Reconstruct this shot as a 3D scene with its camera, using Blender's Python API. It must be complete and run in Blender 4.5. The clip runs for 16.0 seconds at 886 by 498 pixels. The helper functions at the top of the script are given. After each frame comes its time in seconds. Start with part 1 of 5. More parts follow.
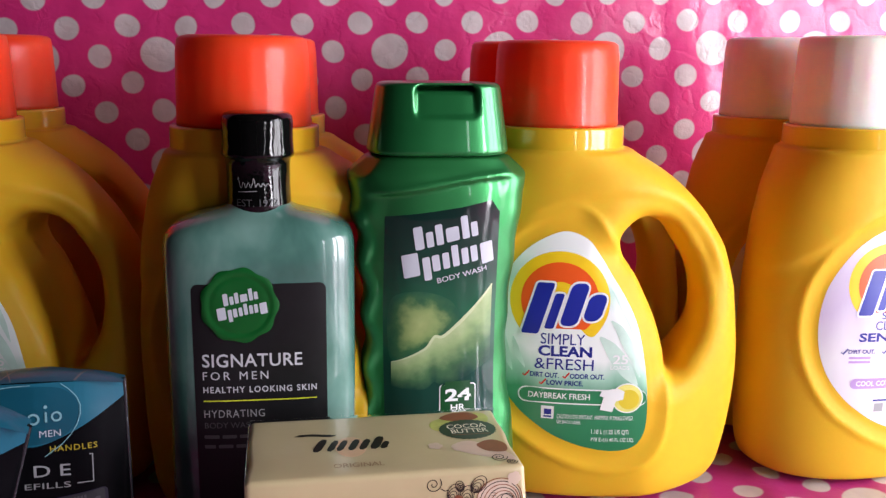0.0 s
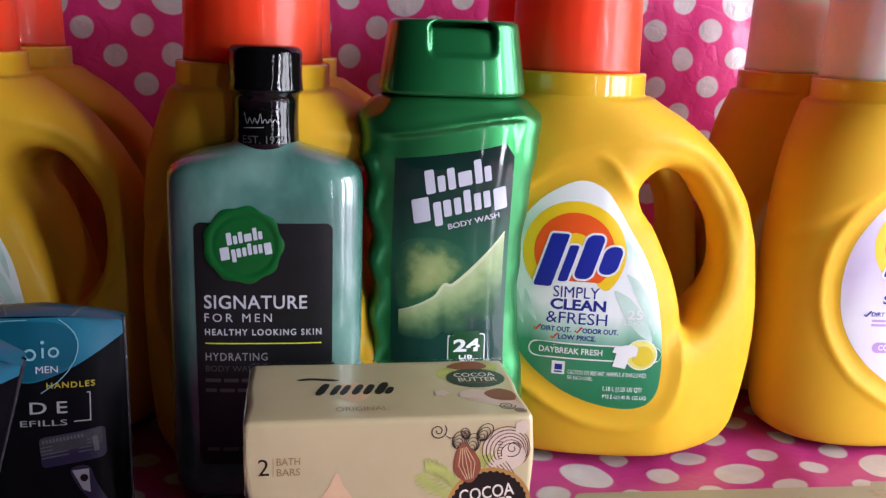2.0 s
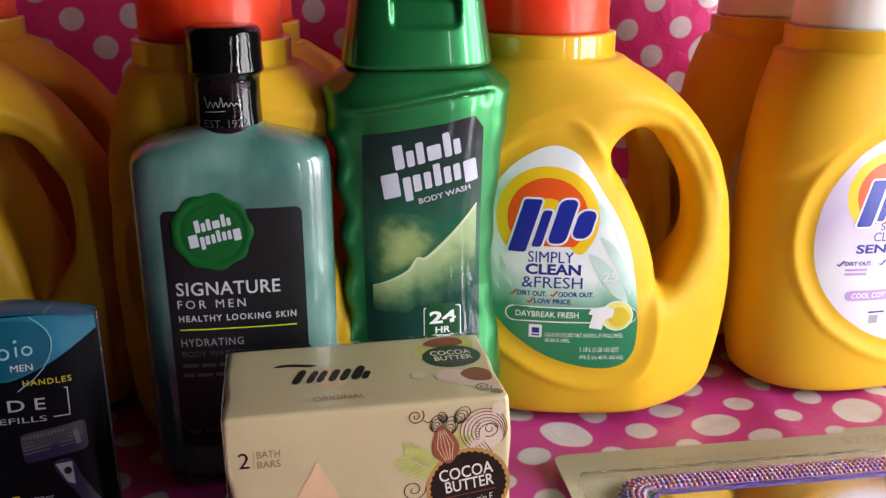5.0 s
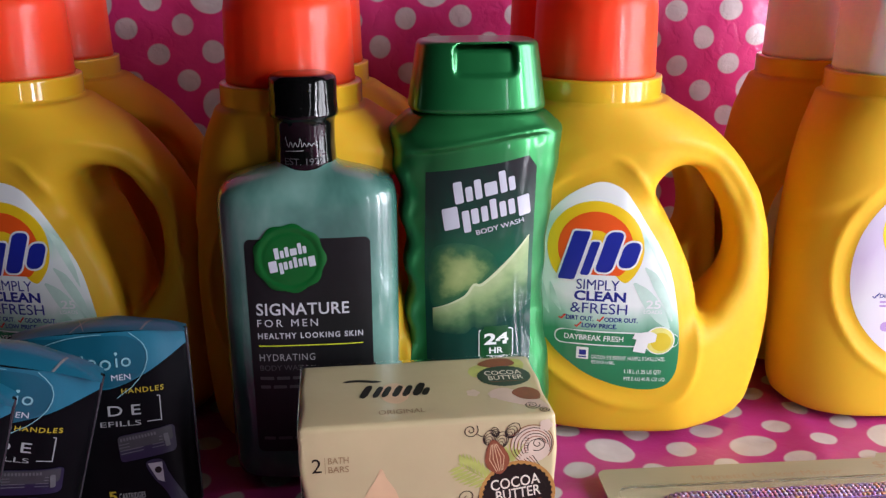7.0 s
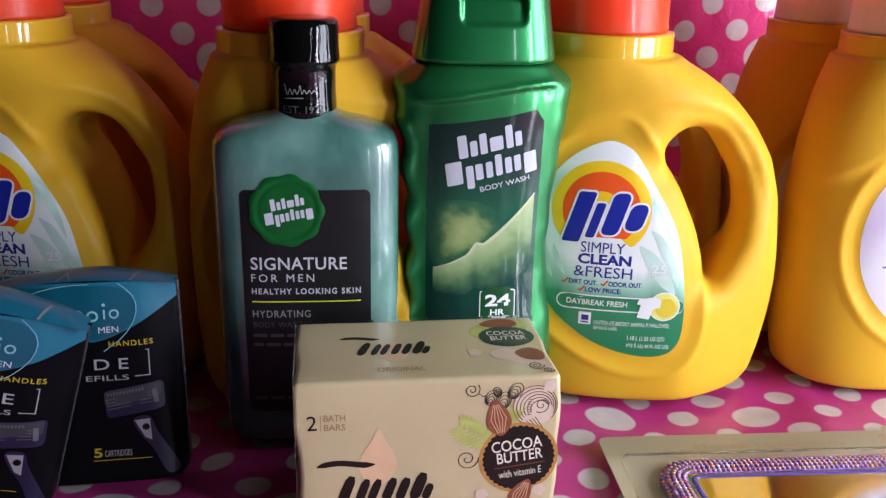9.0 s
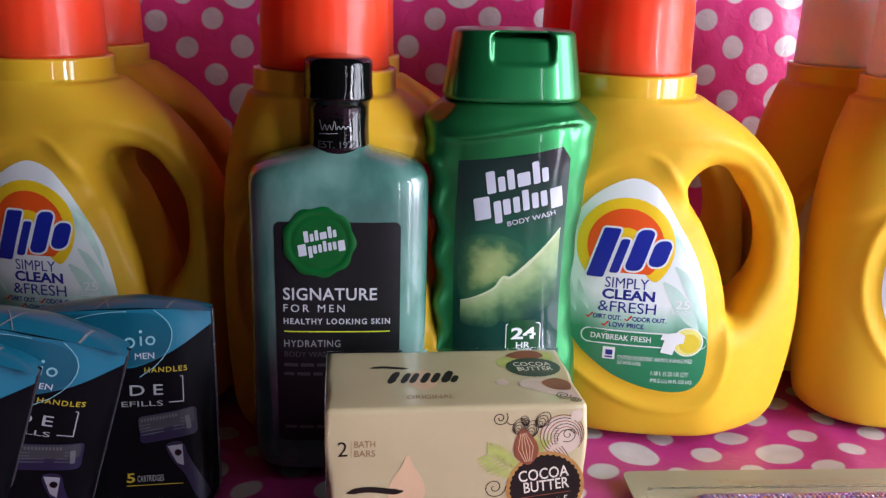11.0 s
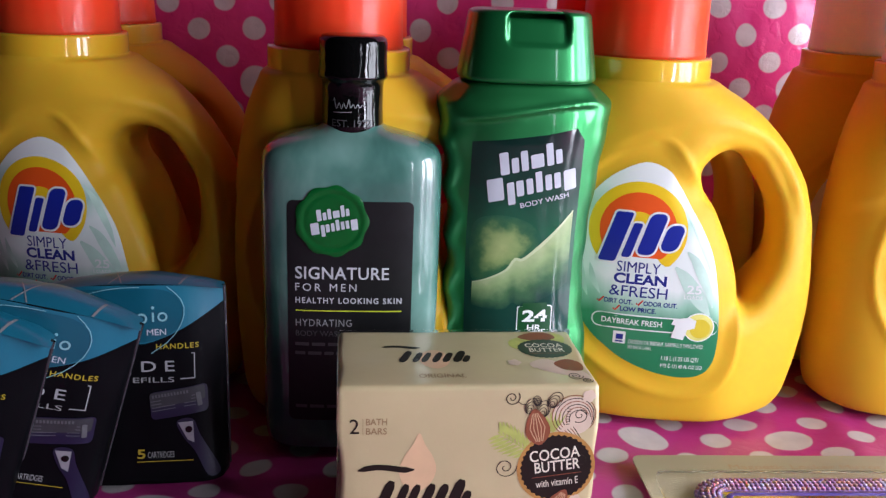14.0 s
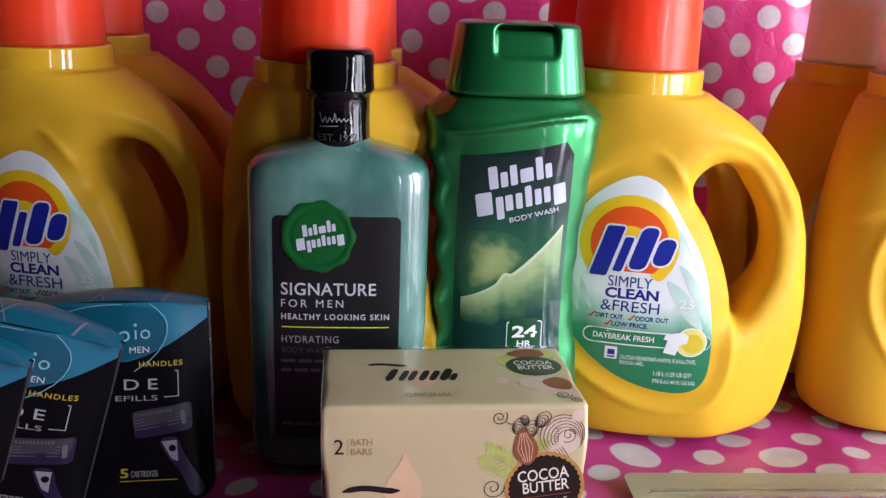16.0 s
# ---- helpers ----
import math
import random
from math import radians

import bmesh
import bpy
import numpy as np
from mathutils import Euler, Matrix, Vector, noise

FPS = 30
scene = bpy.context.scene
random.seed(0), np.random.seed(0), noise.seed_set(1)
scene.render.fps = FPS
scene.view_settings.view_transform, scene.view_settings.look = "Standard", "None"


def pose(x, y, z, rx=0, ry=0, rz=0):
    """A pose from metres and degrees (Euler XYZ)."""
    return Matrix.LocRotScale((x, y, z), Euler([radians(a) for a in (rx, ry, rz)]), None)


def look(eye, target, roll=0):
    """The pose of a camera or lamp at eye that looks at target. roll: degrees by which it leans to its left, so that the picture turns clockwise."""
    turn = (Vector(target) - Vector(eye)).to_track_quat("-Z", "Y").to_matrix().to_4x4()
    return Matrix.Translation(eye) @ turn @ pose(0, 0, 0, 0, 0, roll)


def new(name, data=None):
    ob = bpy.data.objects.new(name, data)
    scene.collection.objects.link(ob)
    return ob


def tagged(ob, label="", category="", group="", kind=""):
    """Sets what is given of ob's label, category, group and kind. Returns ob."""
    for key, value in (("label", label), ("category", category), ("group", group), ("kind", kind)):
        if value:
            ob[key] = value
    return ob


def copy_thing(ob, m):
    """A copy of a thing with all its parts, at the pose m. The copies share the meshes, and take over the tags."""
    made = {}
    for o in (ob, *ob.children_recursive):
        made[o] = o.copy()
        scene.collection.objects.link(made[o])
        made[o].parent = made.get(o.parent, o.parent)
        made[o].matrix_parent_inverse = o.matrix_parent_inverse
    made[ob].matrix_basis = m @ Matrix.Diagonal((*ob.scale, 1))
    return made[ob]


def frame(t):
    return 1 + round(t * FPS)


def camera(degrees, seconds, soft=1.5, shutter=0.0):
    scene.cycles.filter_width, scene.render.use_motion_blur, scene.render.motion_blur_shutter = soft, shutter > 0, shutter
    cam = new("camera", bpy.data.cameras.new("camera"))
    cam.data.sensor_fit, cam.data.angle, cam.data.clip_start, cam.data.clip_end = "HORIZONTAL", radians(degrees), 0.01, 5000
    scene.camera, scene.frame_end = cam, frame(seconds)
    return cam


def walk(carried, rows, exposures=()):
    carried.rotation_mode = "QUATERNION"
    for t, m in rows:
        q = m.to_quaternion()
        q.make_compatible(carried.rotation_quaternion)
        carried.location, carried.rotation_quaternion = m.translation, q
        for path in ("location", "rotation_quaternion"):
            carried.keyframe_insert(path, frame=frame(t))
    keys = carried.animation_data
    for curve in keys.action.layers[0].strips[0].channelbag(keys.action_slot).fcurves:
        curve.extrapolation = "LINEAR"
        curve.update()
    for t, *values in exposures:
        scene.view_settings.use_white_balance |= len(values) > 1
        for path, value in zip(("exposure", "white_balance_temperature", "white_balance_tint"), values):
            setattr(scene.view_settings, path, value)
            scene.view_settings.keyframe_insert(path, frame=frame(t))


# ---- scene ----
cam = camera(51.94, 16.0, soft=1.35)
ROWS = [
    (0, 0.0096, 0.0407, 0.2151, 1.78, -12.19, 0.81),
    (0.5, 0.0089, 0.0451, 0.2013, 2.06, -12.16, 2.72),
    (1, 0.0088, 0.0505, 0.1946, 1.81, -13.45, 3.00),
    (1.5, 0.0094, 0.0509, 0.1970, 2.33, -13.99, 2.81),
    (2, 0.0108, 0.0507, 0.2001, 2.64, -13.82, 2.05),
    (2.5, 0.0087, 0.0506, 0.2038, 2.66, -14.17, 1.58),
    (3, 0.0073, 0.0527, 0.2172, 3.27, -19.58, 0.71),
    (3.5, 0.0127, 0.0617, 0.2178, 0.59, -20.51, 0.79),
    (4, 0.0131, 0.0605, 0.2218, 0.89, -19.50, 0.57),
    (4.2, 0.0151, 0.0610, 0.2196, 1.01, -19.16, 0.27),
    (6.5, 0.0149, 0.0446, 0.2376, 3.09, -18.99, 0.33),
    (7, 0.0151, 0.0295, 0.2421, 5.05, -18.43, -0.14),
    (7.5, 0.0119, 0.0249, 0.2482, 6.26, -18.38, 0.60),
    (8, 0.0179, 0.0319, 0.2497, 6.59, -19.50, -0.05),
    (8.2, 0.0159, 0.0391, 0.2423, 5.07, -20.05, 0.91),
    (10.3, 0.0050, 0.0344, 0.2220, 3.96, -16.79, 1.61),
    (10.5, 0.0049, 0.0275, 0.2232, 5.09, -16.39, 1.45),
    (11, 0.0036, 0.0276, 0.2239, 5.34, -16.67, 1.60),
    (11.5, 0.0008, 0.0288, 0.2182, 5.22, -16.74, 2.05),
    (12, 0.0018, 0.0311, 0.2166, 4.92, -17.46, 2.49),
    (12.5, 0.0003, 0.0318, 0.2154, 4.54, -17.75, 2.77),
    (13, 0.0001, 0.0295, 0.2178, 4.81, -17.55, 2.54),
    (13.5, -0.0014, 0.0277, 0.2155, 5.16, -17.32, 2.38),
    (14, -0.0003, 0.0262, 0.2182, 5.53, -17.10, 2.27),
    (14.5, -0.0009, 0.0260, 0.2184, 5.68, -16.81, 2.22),
    (15, -0.0004, 0.0258, 0.2197, 5.78, -16.58, 2.18),
    (15.5, -0.0005, 0.0258, 0.2204, 5.77, -16.54, 2.22),
    (16, 0.0040, 0.0334, 0.2210, 5.52, -16.77, 2.22),
]


def aimed(x, y, z, yaw, pitch, roll):
    a, p = radians(yaw), radians(pitch)
    ahead = Vector((-math.sin(a) * math.cos(p), math.cos(a) * math.cos(p), math.sin(p)))
    return look((x, y, z), Vector((x, y, z)) + ahead, roll)


# stops, kelvin and tint of the hand-held camera's own adjustment
TONE = [(0, 0.03, 6750, 17), (2, -0.03, 6350, 16), (4, -0.10, 6800, 12), (6.5, -0.06, 6650, 14), (8, 0.0, 6250, 16), (11, 0.02, 6200, 15), (16, 0.0, 6250, 15)]
walk(cam, [(t, aimed(*row)) for t, *row in ROWS], TONE)

# ---- light ----
world = bpy.data.worlds.new("sky")
scene.world = world
world.use_nodes = True
wn = world.node_tree.nodes
sky = wn.new("ShaderNodeTexSky")
sky.sky_type, sky.sun_disc = "NISHITA", False
sky.sun_elevation, sky.sun_rotation = radians(40), radians(120)
world.node_tree.links.new(sky.outputs[0], wn["Background"].inputs[0])
wn["Background"].inputs[1].default_value = 0.1

WIN_X, WIN_LOW, BAR = 0.70, -0.04, 0.03
# openings in the side wall: from y, to y, top, power of the daylight in them
OPENINGS = ((-0.68, -0.62, 0.52, 1.5), (-0.14, -0.04, 0.52, 5.0), (0.07, 0.42, 0.62, 9.4), (0.52, 0.56, 0.52, 0.9))


def window_lamp(ya, yb, top, power):
    data = bpy.data.lights.new("window_light", "AREA")
    data.shape, data.size, data.size_y, data.energy = "RECTANGLE", yb - ya - 0.01, top - WIN_LOW - 0.01, power
    data.color = (0.92, 0.97, 1.05)
    ob = new("window_light", data)
    y, z = (ya + yb) / 2, (top + WIN_LOW) / 2
    ob.matrix_world = look((WIN_X + 0.002, y, z), (0.0, y, z))


for opening in OPENINGS:
    window_lamp(*opening)


# ---- materials ----
def mat(name, color, rough=0.5, metal=0.0, coat=0.0, sss=0.0, spec=0.5, vary=0.06, scale=60.0, bump=0.0, bump_scale=200.0, trans=0.0, coat_rough=0.06, sss_scale=0.004):
    m = bpy.data.materials.new(name)
    m.use_nodes = True
    n, k = m.node_tree.nodes, m.node_tree.links
    b = n["Principled BSDF"]
    b.inputs["Base Color"].default_value = (*color, 1)
    b.inputs["Roughness"].default_value = rough
    b.inputs["Metallic"].default_value = metal
    b.inputs["Coat Weight"].default_value = coat
    b.inputs["Coat Roughness"].default_value = coat_rough
    b.inputs["Specular IOR Level"].default_value = spec
    b.inputs["Subsurface Weight"].default_value = sss
    b.inputs["Subsurface Scale"].default_value = sss_scale
    b.inputs["Transmission Weight"].default_value = trans
    tc = n.new("ShaderNodeTexCoord")
    if vary:
        no = n.new("ShaderNodeTexNoise")
        no.inputs["Scale"].default_value, no.inputs["Detail"].default_value = scale, 5
        k.new(tc.outputs["Object"], no.inputs["Vector"])
        hs = n.new("ShaderNodeHueSaturation")
        hs.inputs["Color"].default_value = (*color, 1)
        mr = n.new("ShaderNodeMapRange")
        mr.inputs["From Min"].default_value, mr.inputs["From Max"].default_value = 0.3, 0.7
        mr.inputs["To Min"].default_value, mr.inputs["To Max"].default_value = 1 - vary, 1 + vary
        k.new(no.outputs["Fac"], mr.inputs["Value"])
        k.new(mr.outputs[0], hs.inputs["Value"])
        k.new(hs.outputs[0], b.inputs["Base Color"])
        rr = n.new("ShaderNodeMapRange")
        rr.inputs["To Min"].default_value, rr.inputs["To Max"].default_value = rough * 0.85, min(1, rough * 1.15)
        k.new(no.outputs["Fac"], rr.inputs["Value"])
        k.new(rr.outputs[0], b.inputs["Roughness"])
    if bump:
        n2 = n.new("ShaderNodeTexNoise")
        n2.inputs["Scale"].default_value, n2.inputs["Detail"].default_value = bump_scale, 4
        k.new(tc.outputs["Object"], n2.inputs["Vector"])
        bp = n.new("ShaderNodeBump")
        bp.inputs["Strength"].default_value, bp.inputs["Distance"].default_value = bump, 0.002
        k.new(n2.outputs["Fac"], bp.inputs["Height"])
        k.new(bp.outputs[0], b.inputs["Normal"])
    return m


def math_node(n, k, op, a, b=None):
    x = n.new("ShaderNodeMath")
    x.operation = op
    for i, v in enumerate((a, b)):
        if v is None:
            continue
        if isinstance(v, (int, float)):
            x.inputs[i].default_value = v
        else:
            k.new(v, x.inputs[i])
    return x.outputs[0]


def dotted_sheet(name, half, small, large, gloss=0.3, fold_height=0.10, relief=0.36, tone=0.71, blue=0.235, warp=0.006, pale=0.86):
    """Glossy printed plastic sheet: dots on a diagonal lattice, every eighth one large."""
    m = mat(name, (0.62, 0.02, 0.22), 0.36, vary=0.0, coat=gloss, coat_rough=0.12)
    n, k = m.node_tree.nodes, m.node_tree.links
    b = n["Principled BSDF"]
    uv = n.new("ShaderNodeUVMap")
    uv.uv_map = "sheet"
    wob = n.new("ShaderNodeTexNoise")
    wob.inputs["Scale"].default_value = 22
    k.new(uv.outputs[0], wob.inputs["Vector"])
    vm = n.new("ShaderNodeVectorMath")
    vm.operation = "MULTIPLY_ADD"
    vm.inputs[1].default_value = (warp, warp, 0)
    k.new(wob.outputs["Color"], vm.inputs[0])
    k.new(uv.outputs[0], vm.inputs[2])
    sp = n.new("ShaderNodeSeparateXYZ")
    k.new(vm.outputs[0], sp.inputs[0])
    U = math_node(n, k, "DIVIDE", math_node(n, k, "SUBTRACT", sp.outputs[0], warp / 2), half)
    V = math_node(n, k, "DIVIDE", math_node(n, k, "SUBTRACT", sp.outputs[1], warp / 2), half)
    a = math_node(n, k, "MULTIPLY", math_node(n, k, "ADD", U, V), 0.5)
    c = math_node(n, k, "MULTIPLY", math_node(n, k, "SUBTRACT", U, V), 0.5)
    ra, rc = math_node(n, k, "ROUND", a), math_node(n, k, "ROUND", c)
    cu, cv = math_node(n, k, "ADD", ra, rc), math_node(n, k, "SUBTRACT", ra, rc)
    du, dv = math_node(n, k, "SUBTRACT", U, cu), math_node(n, k, "SUBTRACT", V, cv)
    d = math_node(n, k, "SQRT", math_node(n, k, "ADD", math_node(n, k, "MULTIPLY", du, du), math_node(n, k, "MULTIPLY", dv, dv)))

    def every(x):
        q = math_node(n, k, "DIVIDE", x, 4.0)
        return math_node(n, k, "LESS_THAN", math_node(n, k, "ABSOLUTE", math_node(n, k, "SUBTRACT", q, math_node(n, k, "ROUND", q))), 0.05)

    big = math_node(n, k, "MULTIPLY", every(cu), every(cv))
    rad = math_node(n, k, "ADD", math_node(n, k, "MULTIPLY", big, (large - small) / half), small / half)
    mr = n.new("ShaderNodeMapRange")
    mr.inputs["From Min"].default_value, mr.inputs["From Max"].default_value = 0.03, -0.03
    k.new(math_node(n, k, "SUBTRACT", d, rad), mr.inputs["Value"])
    no = n.new("ShaderNodeTexNoise")
    no.inputs["Scale"].default_value, no.inputs["Detail"].default_value = 60, 8
    k.new(uv.outputs[0], no.inputs["Vector"])
    fold = n.new("ShaderNodeTexVoronoi")
    fold.feature, fold.inputs["Scale"].default_value = "DISTANCE_TO_EDGE", 34
    bent = n.new("ShaderNodeVectorMath")
    bent.operation = "MULTIPLY_ADD"
    bent.inputs[1].default_value = (0.05, 0.05, 0)
    k.new(no.outputs["Color"], bent.inputs[0])
    k.new(uv.outputs[0], bent.inputs[2])
    k.new(bent.outputs[0], fold.inputs["Vector"])
    edge = n.new("ShaderNodeMapRange")
    edge.inputs["From Max"].default_value = 0.12
    k.new(fold.outputs["Distance"], edge.inputs["Value"])
    tall = math_node(n, k, "ADD", math_node(n, k, "MULTIPLY", edge.outputs[0], fold_height), no.outputs["Fac"])
    bp = n.new("ShaderNodeBump")
    bp.inputs["Strength"].default_value, bp.inputs["Distance"].default_value = relief, 0.0016
    k.new(tall, bp.inputs["Height"])
    k.new(bp.outputs[0], b.inputs["Normal"])
    k.new(bp.outputs[0], b.inputs["Coat Normal"])
    pink = n.new("ShaderNodeMix")
    pink.data_type = "RGBA"
    pink.inputs[6].default_value, pink.inputs[7].default_value = (0.57 * tone, 0.020, blue * tone, 1), (0.74 * tone, 0.050, 1.5 * blue * tone, 1)
    k.new(no.outputs["Fac"], pink.inputs[0])
    white = n.new("ShaderNodeMix")
    white.data_type = "RGBA"
    white.inputs[6].default_value, white.inputs[7].default_value = (0.44 * pale, 0.37 * pale, 0.385 * pale, 1), (0.80 * pale, 0.75 * pale, 0.745 * pale, 1)
    k.new(no.outputs["Fac"], white.inputs[0])
    mx = n.new("ShaderNodeMix")
    mx.data_type = "RGBA"
    k.new(mr.outputs[0], mx.inputs[0])
    k.new(pink.outputs[2], mx.inputs[6])
    k.new(white.outputs[2], mx.inputs[7])
    k.new(mx.outputs[2], b.inputs["Base Color"])
    return m


def gradient(name, stops, axis, lo, hi, rough=0.35, swirl=0.0, swirl_scale=20.0, coat=0.2, stretch=(1, 1, 1), spec=0.5, detail=4, warp=0.0):
    """Printed colour that changes along one axis of the thing, stirred by noise."""
    m = mat(name, (0.5, 0.5, 0.5), rough, vary=0.0, coat=coat, spec=spec, coat_rough=0.04)
    n, k = m.node_tree.nodes, m.node_tree.links
    tc = n.new("ShaderNodeTexCoord")
    sp = n.new("ShaderNodeSeparateXYZ")
    k.new(tc.outputs["Object"], sp.inputs[0])
    mr = n.new("ShaderNodeMapRange")
    mr.inputs["From Min"].default_value, mr.inputs["From Max"].default_value = lo, hi
    k.new(sp.outputs[axis], mr.inputs["Value"])
    fac = mr.outputs[0]
    if swirl:
        mp = n.new("ShaderNodeMapping")
        mp.inputs["Scale"].default_value = stretch
        mp.inputs["Rotation"].default_value = (0, 0.5, 0)
        k.new(tc.outputs["Object"], mp.inputs["Vector"])
        no = n.new("ShaderNodeTexNoise")
        no.inputs["Scale"].default_value, no.inputs["Detail"].default_value = swirl_scale, detail
        no.inputs["Distortion"].default_value = warp
        k.new(mp.outputs[0], no.inputs["Vector"])
        fac = math_node(n, k, "ADD", fac, math_node(n, k, "MULTIPLY", math_node(n, k, "SUBTRACT", no.outputs["Fac"], 0.5), swirl))
    cr = n.new("ShaderNodeValToRGB")
    while len(cr.color_ramp.elements) < len(stops):
        cr.color_ramp.elements.new(0.5)
    for e, (p, col) in zip(cr.color_ramp.elements, stops):
        e.position, e.color = p, (*col, 1)
    k.new(fac, cr.inputs[0])
    k.new(cr.outputs[0], n["Principled BSDF"].inputs["Base Color"])
    return m


M_YELLOW = mat("yellow_plastic", (0.72, 0.408, 0.022), 0.5, spec=0.17, coat=0.03, coat_rough=0.15, sss=0.25, sss_scale=0.006, vary=0.03, scale=25, bump=0.03, bump_scale=500)
M_YELLOW_NECK = mat("glossy_yellow_plastic", (0.72, 0.408, 0.018), 0.45, spec=0.15, coat=1.0, coat_rough=0.02, sss=0.25, sss_scale=0.006, vary=0.03, scale=25, bump=0.006, bump_scale=60)
M_ORANGE = mat("orange_cap_plastic", (0.95, 0.060, 0.013), 0.42, spec=0.25, coat=0.2, coat_rough=0.04, sss=0.8, sss_scale=0.03, vary=0.03, scale=30)
M_CREAM = mat("cream_cap_plastic", (0.90, 0.84, 0.78), 0.4, spec=0.3, coat=0.2, coat_rough=0.04, sss=0.6, sss_scale=0.02, vary=0.03, scale=30)
M_BLACKCAP = mat("black_shrink_wrap", (0.003, 0.003, 0.003), 0.06, spec=0.3, vary=0.0, bump=0.35, bump_scale=75, coat=0.2, coat_rough=0.02)
M_GREEN = mat("green_pearl_plastic", (0.018, 0.205, 0.056), 0.36, metal=0.7, coat=0.4, vary=0.06, scale=40)
M_GREENCAP = mat("green_cap_plastic", (0.012, 0.185, 0.050), 0.30, metal=0.6, coat=0.5, vary=0.04, scale=40)
M_LABEL_BLACK = mat("black_label_print", (0.008, 0.008, 0.009), 0.42, spec=0.3, vary=0.1, scale=300)
M_SEAL = mat("green_wax_seal_print", (0.0, 0.085, 0.014), 0.35, spec=0.3, vary=0.08, scale=90, coat=0.2)
M_SEAL_DARK = mat("dark_green_print", (0.0, 0.06, 0.013), 0.35, vary=0.05)
M_SILVER = mat("silver_print", (0.50, 0.51, 0.58), 0.4, vary=0.05, scale=80)
M_PEARL = mat("pearl_print", (0.52, 0.52, 0.56), 0.4, vary=0.08, scale=60)
M_WHITE = mat("white_print", (0.82, 0.82, 0.82), 0.45, vary=0.04)
M_GREYPRINT = mat("grey_print", (0.30, 0.30, 0.31), 0.5, vary=0.05)
M_DIMPRINT = mat("dim_print", (0.07, 0.07, 0.075), 0.5, vary=0.05)
M_LIME = mat("lime_print", (0.55, 0.60, 0.03), 0.45, vary=0.03)
M_LEMON = mat("pale_lemon_print", (0.78, 0.72, 0.20), 0.45, vary=0.15, scale=150)
M_NAVY = mat("navy_print", (0.01, 0.02, 0.25), 0.4, vary=0.05)
M_BLUE = mat("blue_emblem_print", (0.008, 0.022, 0.30), 0.35, vary=0.06)
M_RING_Y = mat("yellow_emblem_print", (0.90, 0.58, 0.01), 0.4, vary=0.04)
M_RING_O = mat("orange_emblem_print", (0.88, 0.10, 0.008), 0.4, vary=0.04)
M_RED = mat("red_print", (0.75, 0.03, 0.02), 0.45, vary=0.03)
M_PGREEN = mat("green_print", (0.02, 0.22, 0.09), 0.4, vary=0.06)
M_LILAC = mat("lilac_print", (0.45, 0.28, 0.58), 0.45, vary=0.05)
M_SOAP = mat("cream_carton", (0.55, 0.445, 0.25), 0.40, vary=0.05, scale=30, coat=0.6, coat_rough=0.12, bump=0.16, bump_scale=70)
M_OCHRERIM = mat("ochre_rim_print", (0.46, 0.22, 0.055), 0.45, vary=0.15, scale=120)
M_BROWN = mat("brown_print", (0.014, 0.008, 0.006), 0.45, spec=0.3, vary=0.05)
M_TAN = mat("tan_print", (0.32, 0.20, 0.10), 0.5, vary=0.05)
M_ALMOND = mat("almond_print", (0.24, 0.065, 0.028), 0.45, vary=0.15, scale=200)
M_LEAF = mat("leaf_print", (0.45, 0.47, 0.12), 0.45, vary=0.2, scale=120)
M_PEACH = mat("peach_print", (0.68, 0.44, 0.26), 0.45, vary=0.1, scale=60)
M_PINKPRINT = mat("pale_pink_print", (0.64, 0.49, 0.38), 0.5, vary=0.1)
M_DARKGREEN = mat("dark_badge_print", (0.012, 0.035, 0.02), 0.4, vary=0.1)
M_POUCH = mat("black_pouch_film", (0.003, 0.003, 0.004), 0.36, spec=0.07, vary=0.2, scale=40, bump=0.22, bump_scale=45, coat=0.02)
M_TEAL = mat("teal_pouch_film", (0.004, 0.075, 0.12), 0.30, vary=0.08, scale=30, bump=0.22, bump_scale=45, coat=0.3)
M_TEAL2 = mat("light_teal_pouch_film", (0.009, 0.115, 0.18), 0.30, vary=0.08, scale=30, bump=0.22, bump_scale=45, coat=0.3)
M_OCHRE = mat("ochre_print", (0.42, 0.31, 0.02), 0.45, vary=0.05)
M_PALE = mat("pale_grey_print", (0.33, 0.33, 0.35), 0.45, vary=0.05)
M_DIM2 = mat("dull_steel_print", (0.095, 0.095, 0.105), 0.4, vary=0.15, scale=300)
M_CURL = mat("dark_ink_print", (0.030, 0.019, 0.013), 0.45, vary=0.1)
M_FILM = mat("clear_shrink_film", (1.0, 1.0, 1.0), 0.12, vary=0.0, trans=1.0, bump=0.6, bump_scale=260)
M_FILM.node_tree.nodes["Principled BSDF"].inputs["IOR"].default_value = 1.25
M_WASH = mat("pale_green_wash_print", (0.56, 0.74, 0.65), 0.4, vary=0.12, scale=90)
M_SEAM_GLINT = mat("glossy_seam_glint", (0.03, 0.03, 0.035), 0.15, vary=0.0, bump=0.5, bump_scale=300, coat=0.6, coat_rough=0.04)
M_RAZOR = mat("dark_razor_print", (0.03, 0.03, 0.036), 0.4, vary=0.2, scale=200)
M_AQUA = mat("pale_aqua_print", (0.20, 0.40, 0.46), 0.4, vary=0.05)
M_BAND = mat("dull_rose_print", (0.13, 0.13, 0.14), 0.45, vary=0.1)
M_STEEL = mat("steel_print", (0.34, 0.34, 0.37), 0.35, metal=0.4, vary=0.1, scale=200)
M_INDIGO = mat("indigo_print", (0.009, 0.007, 0.03), 0.4, vary=0.1)
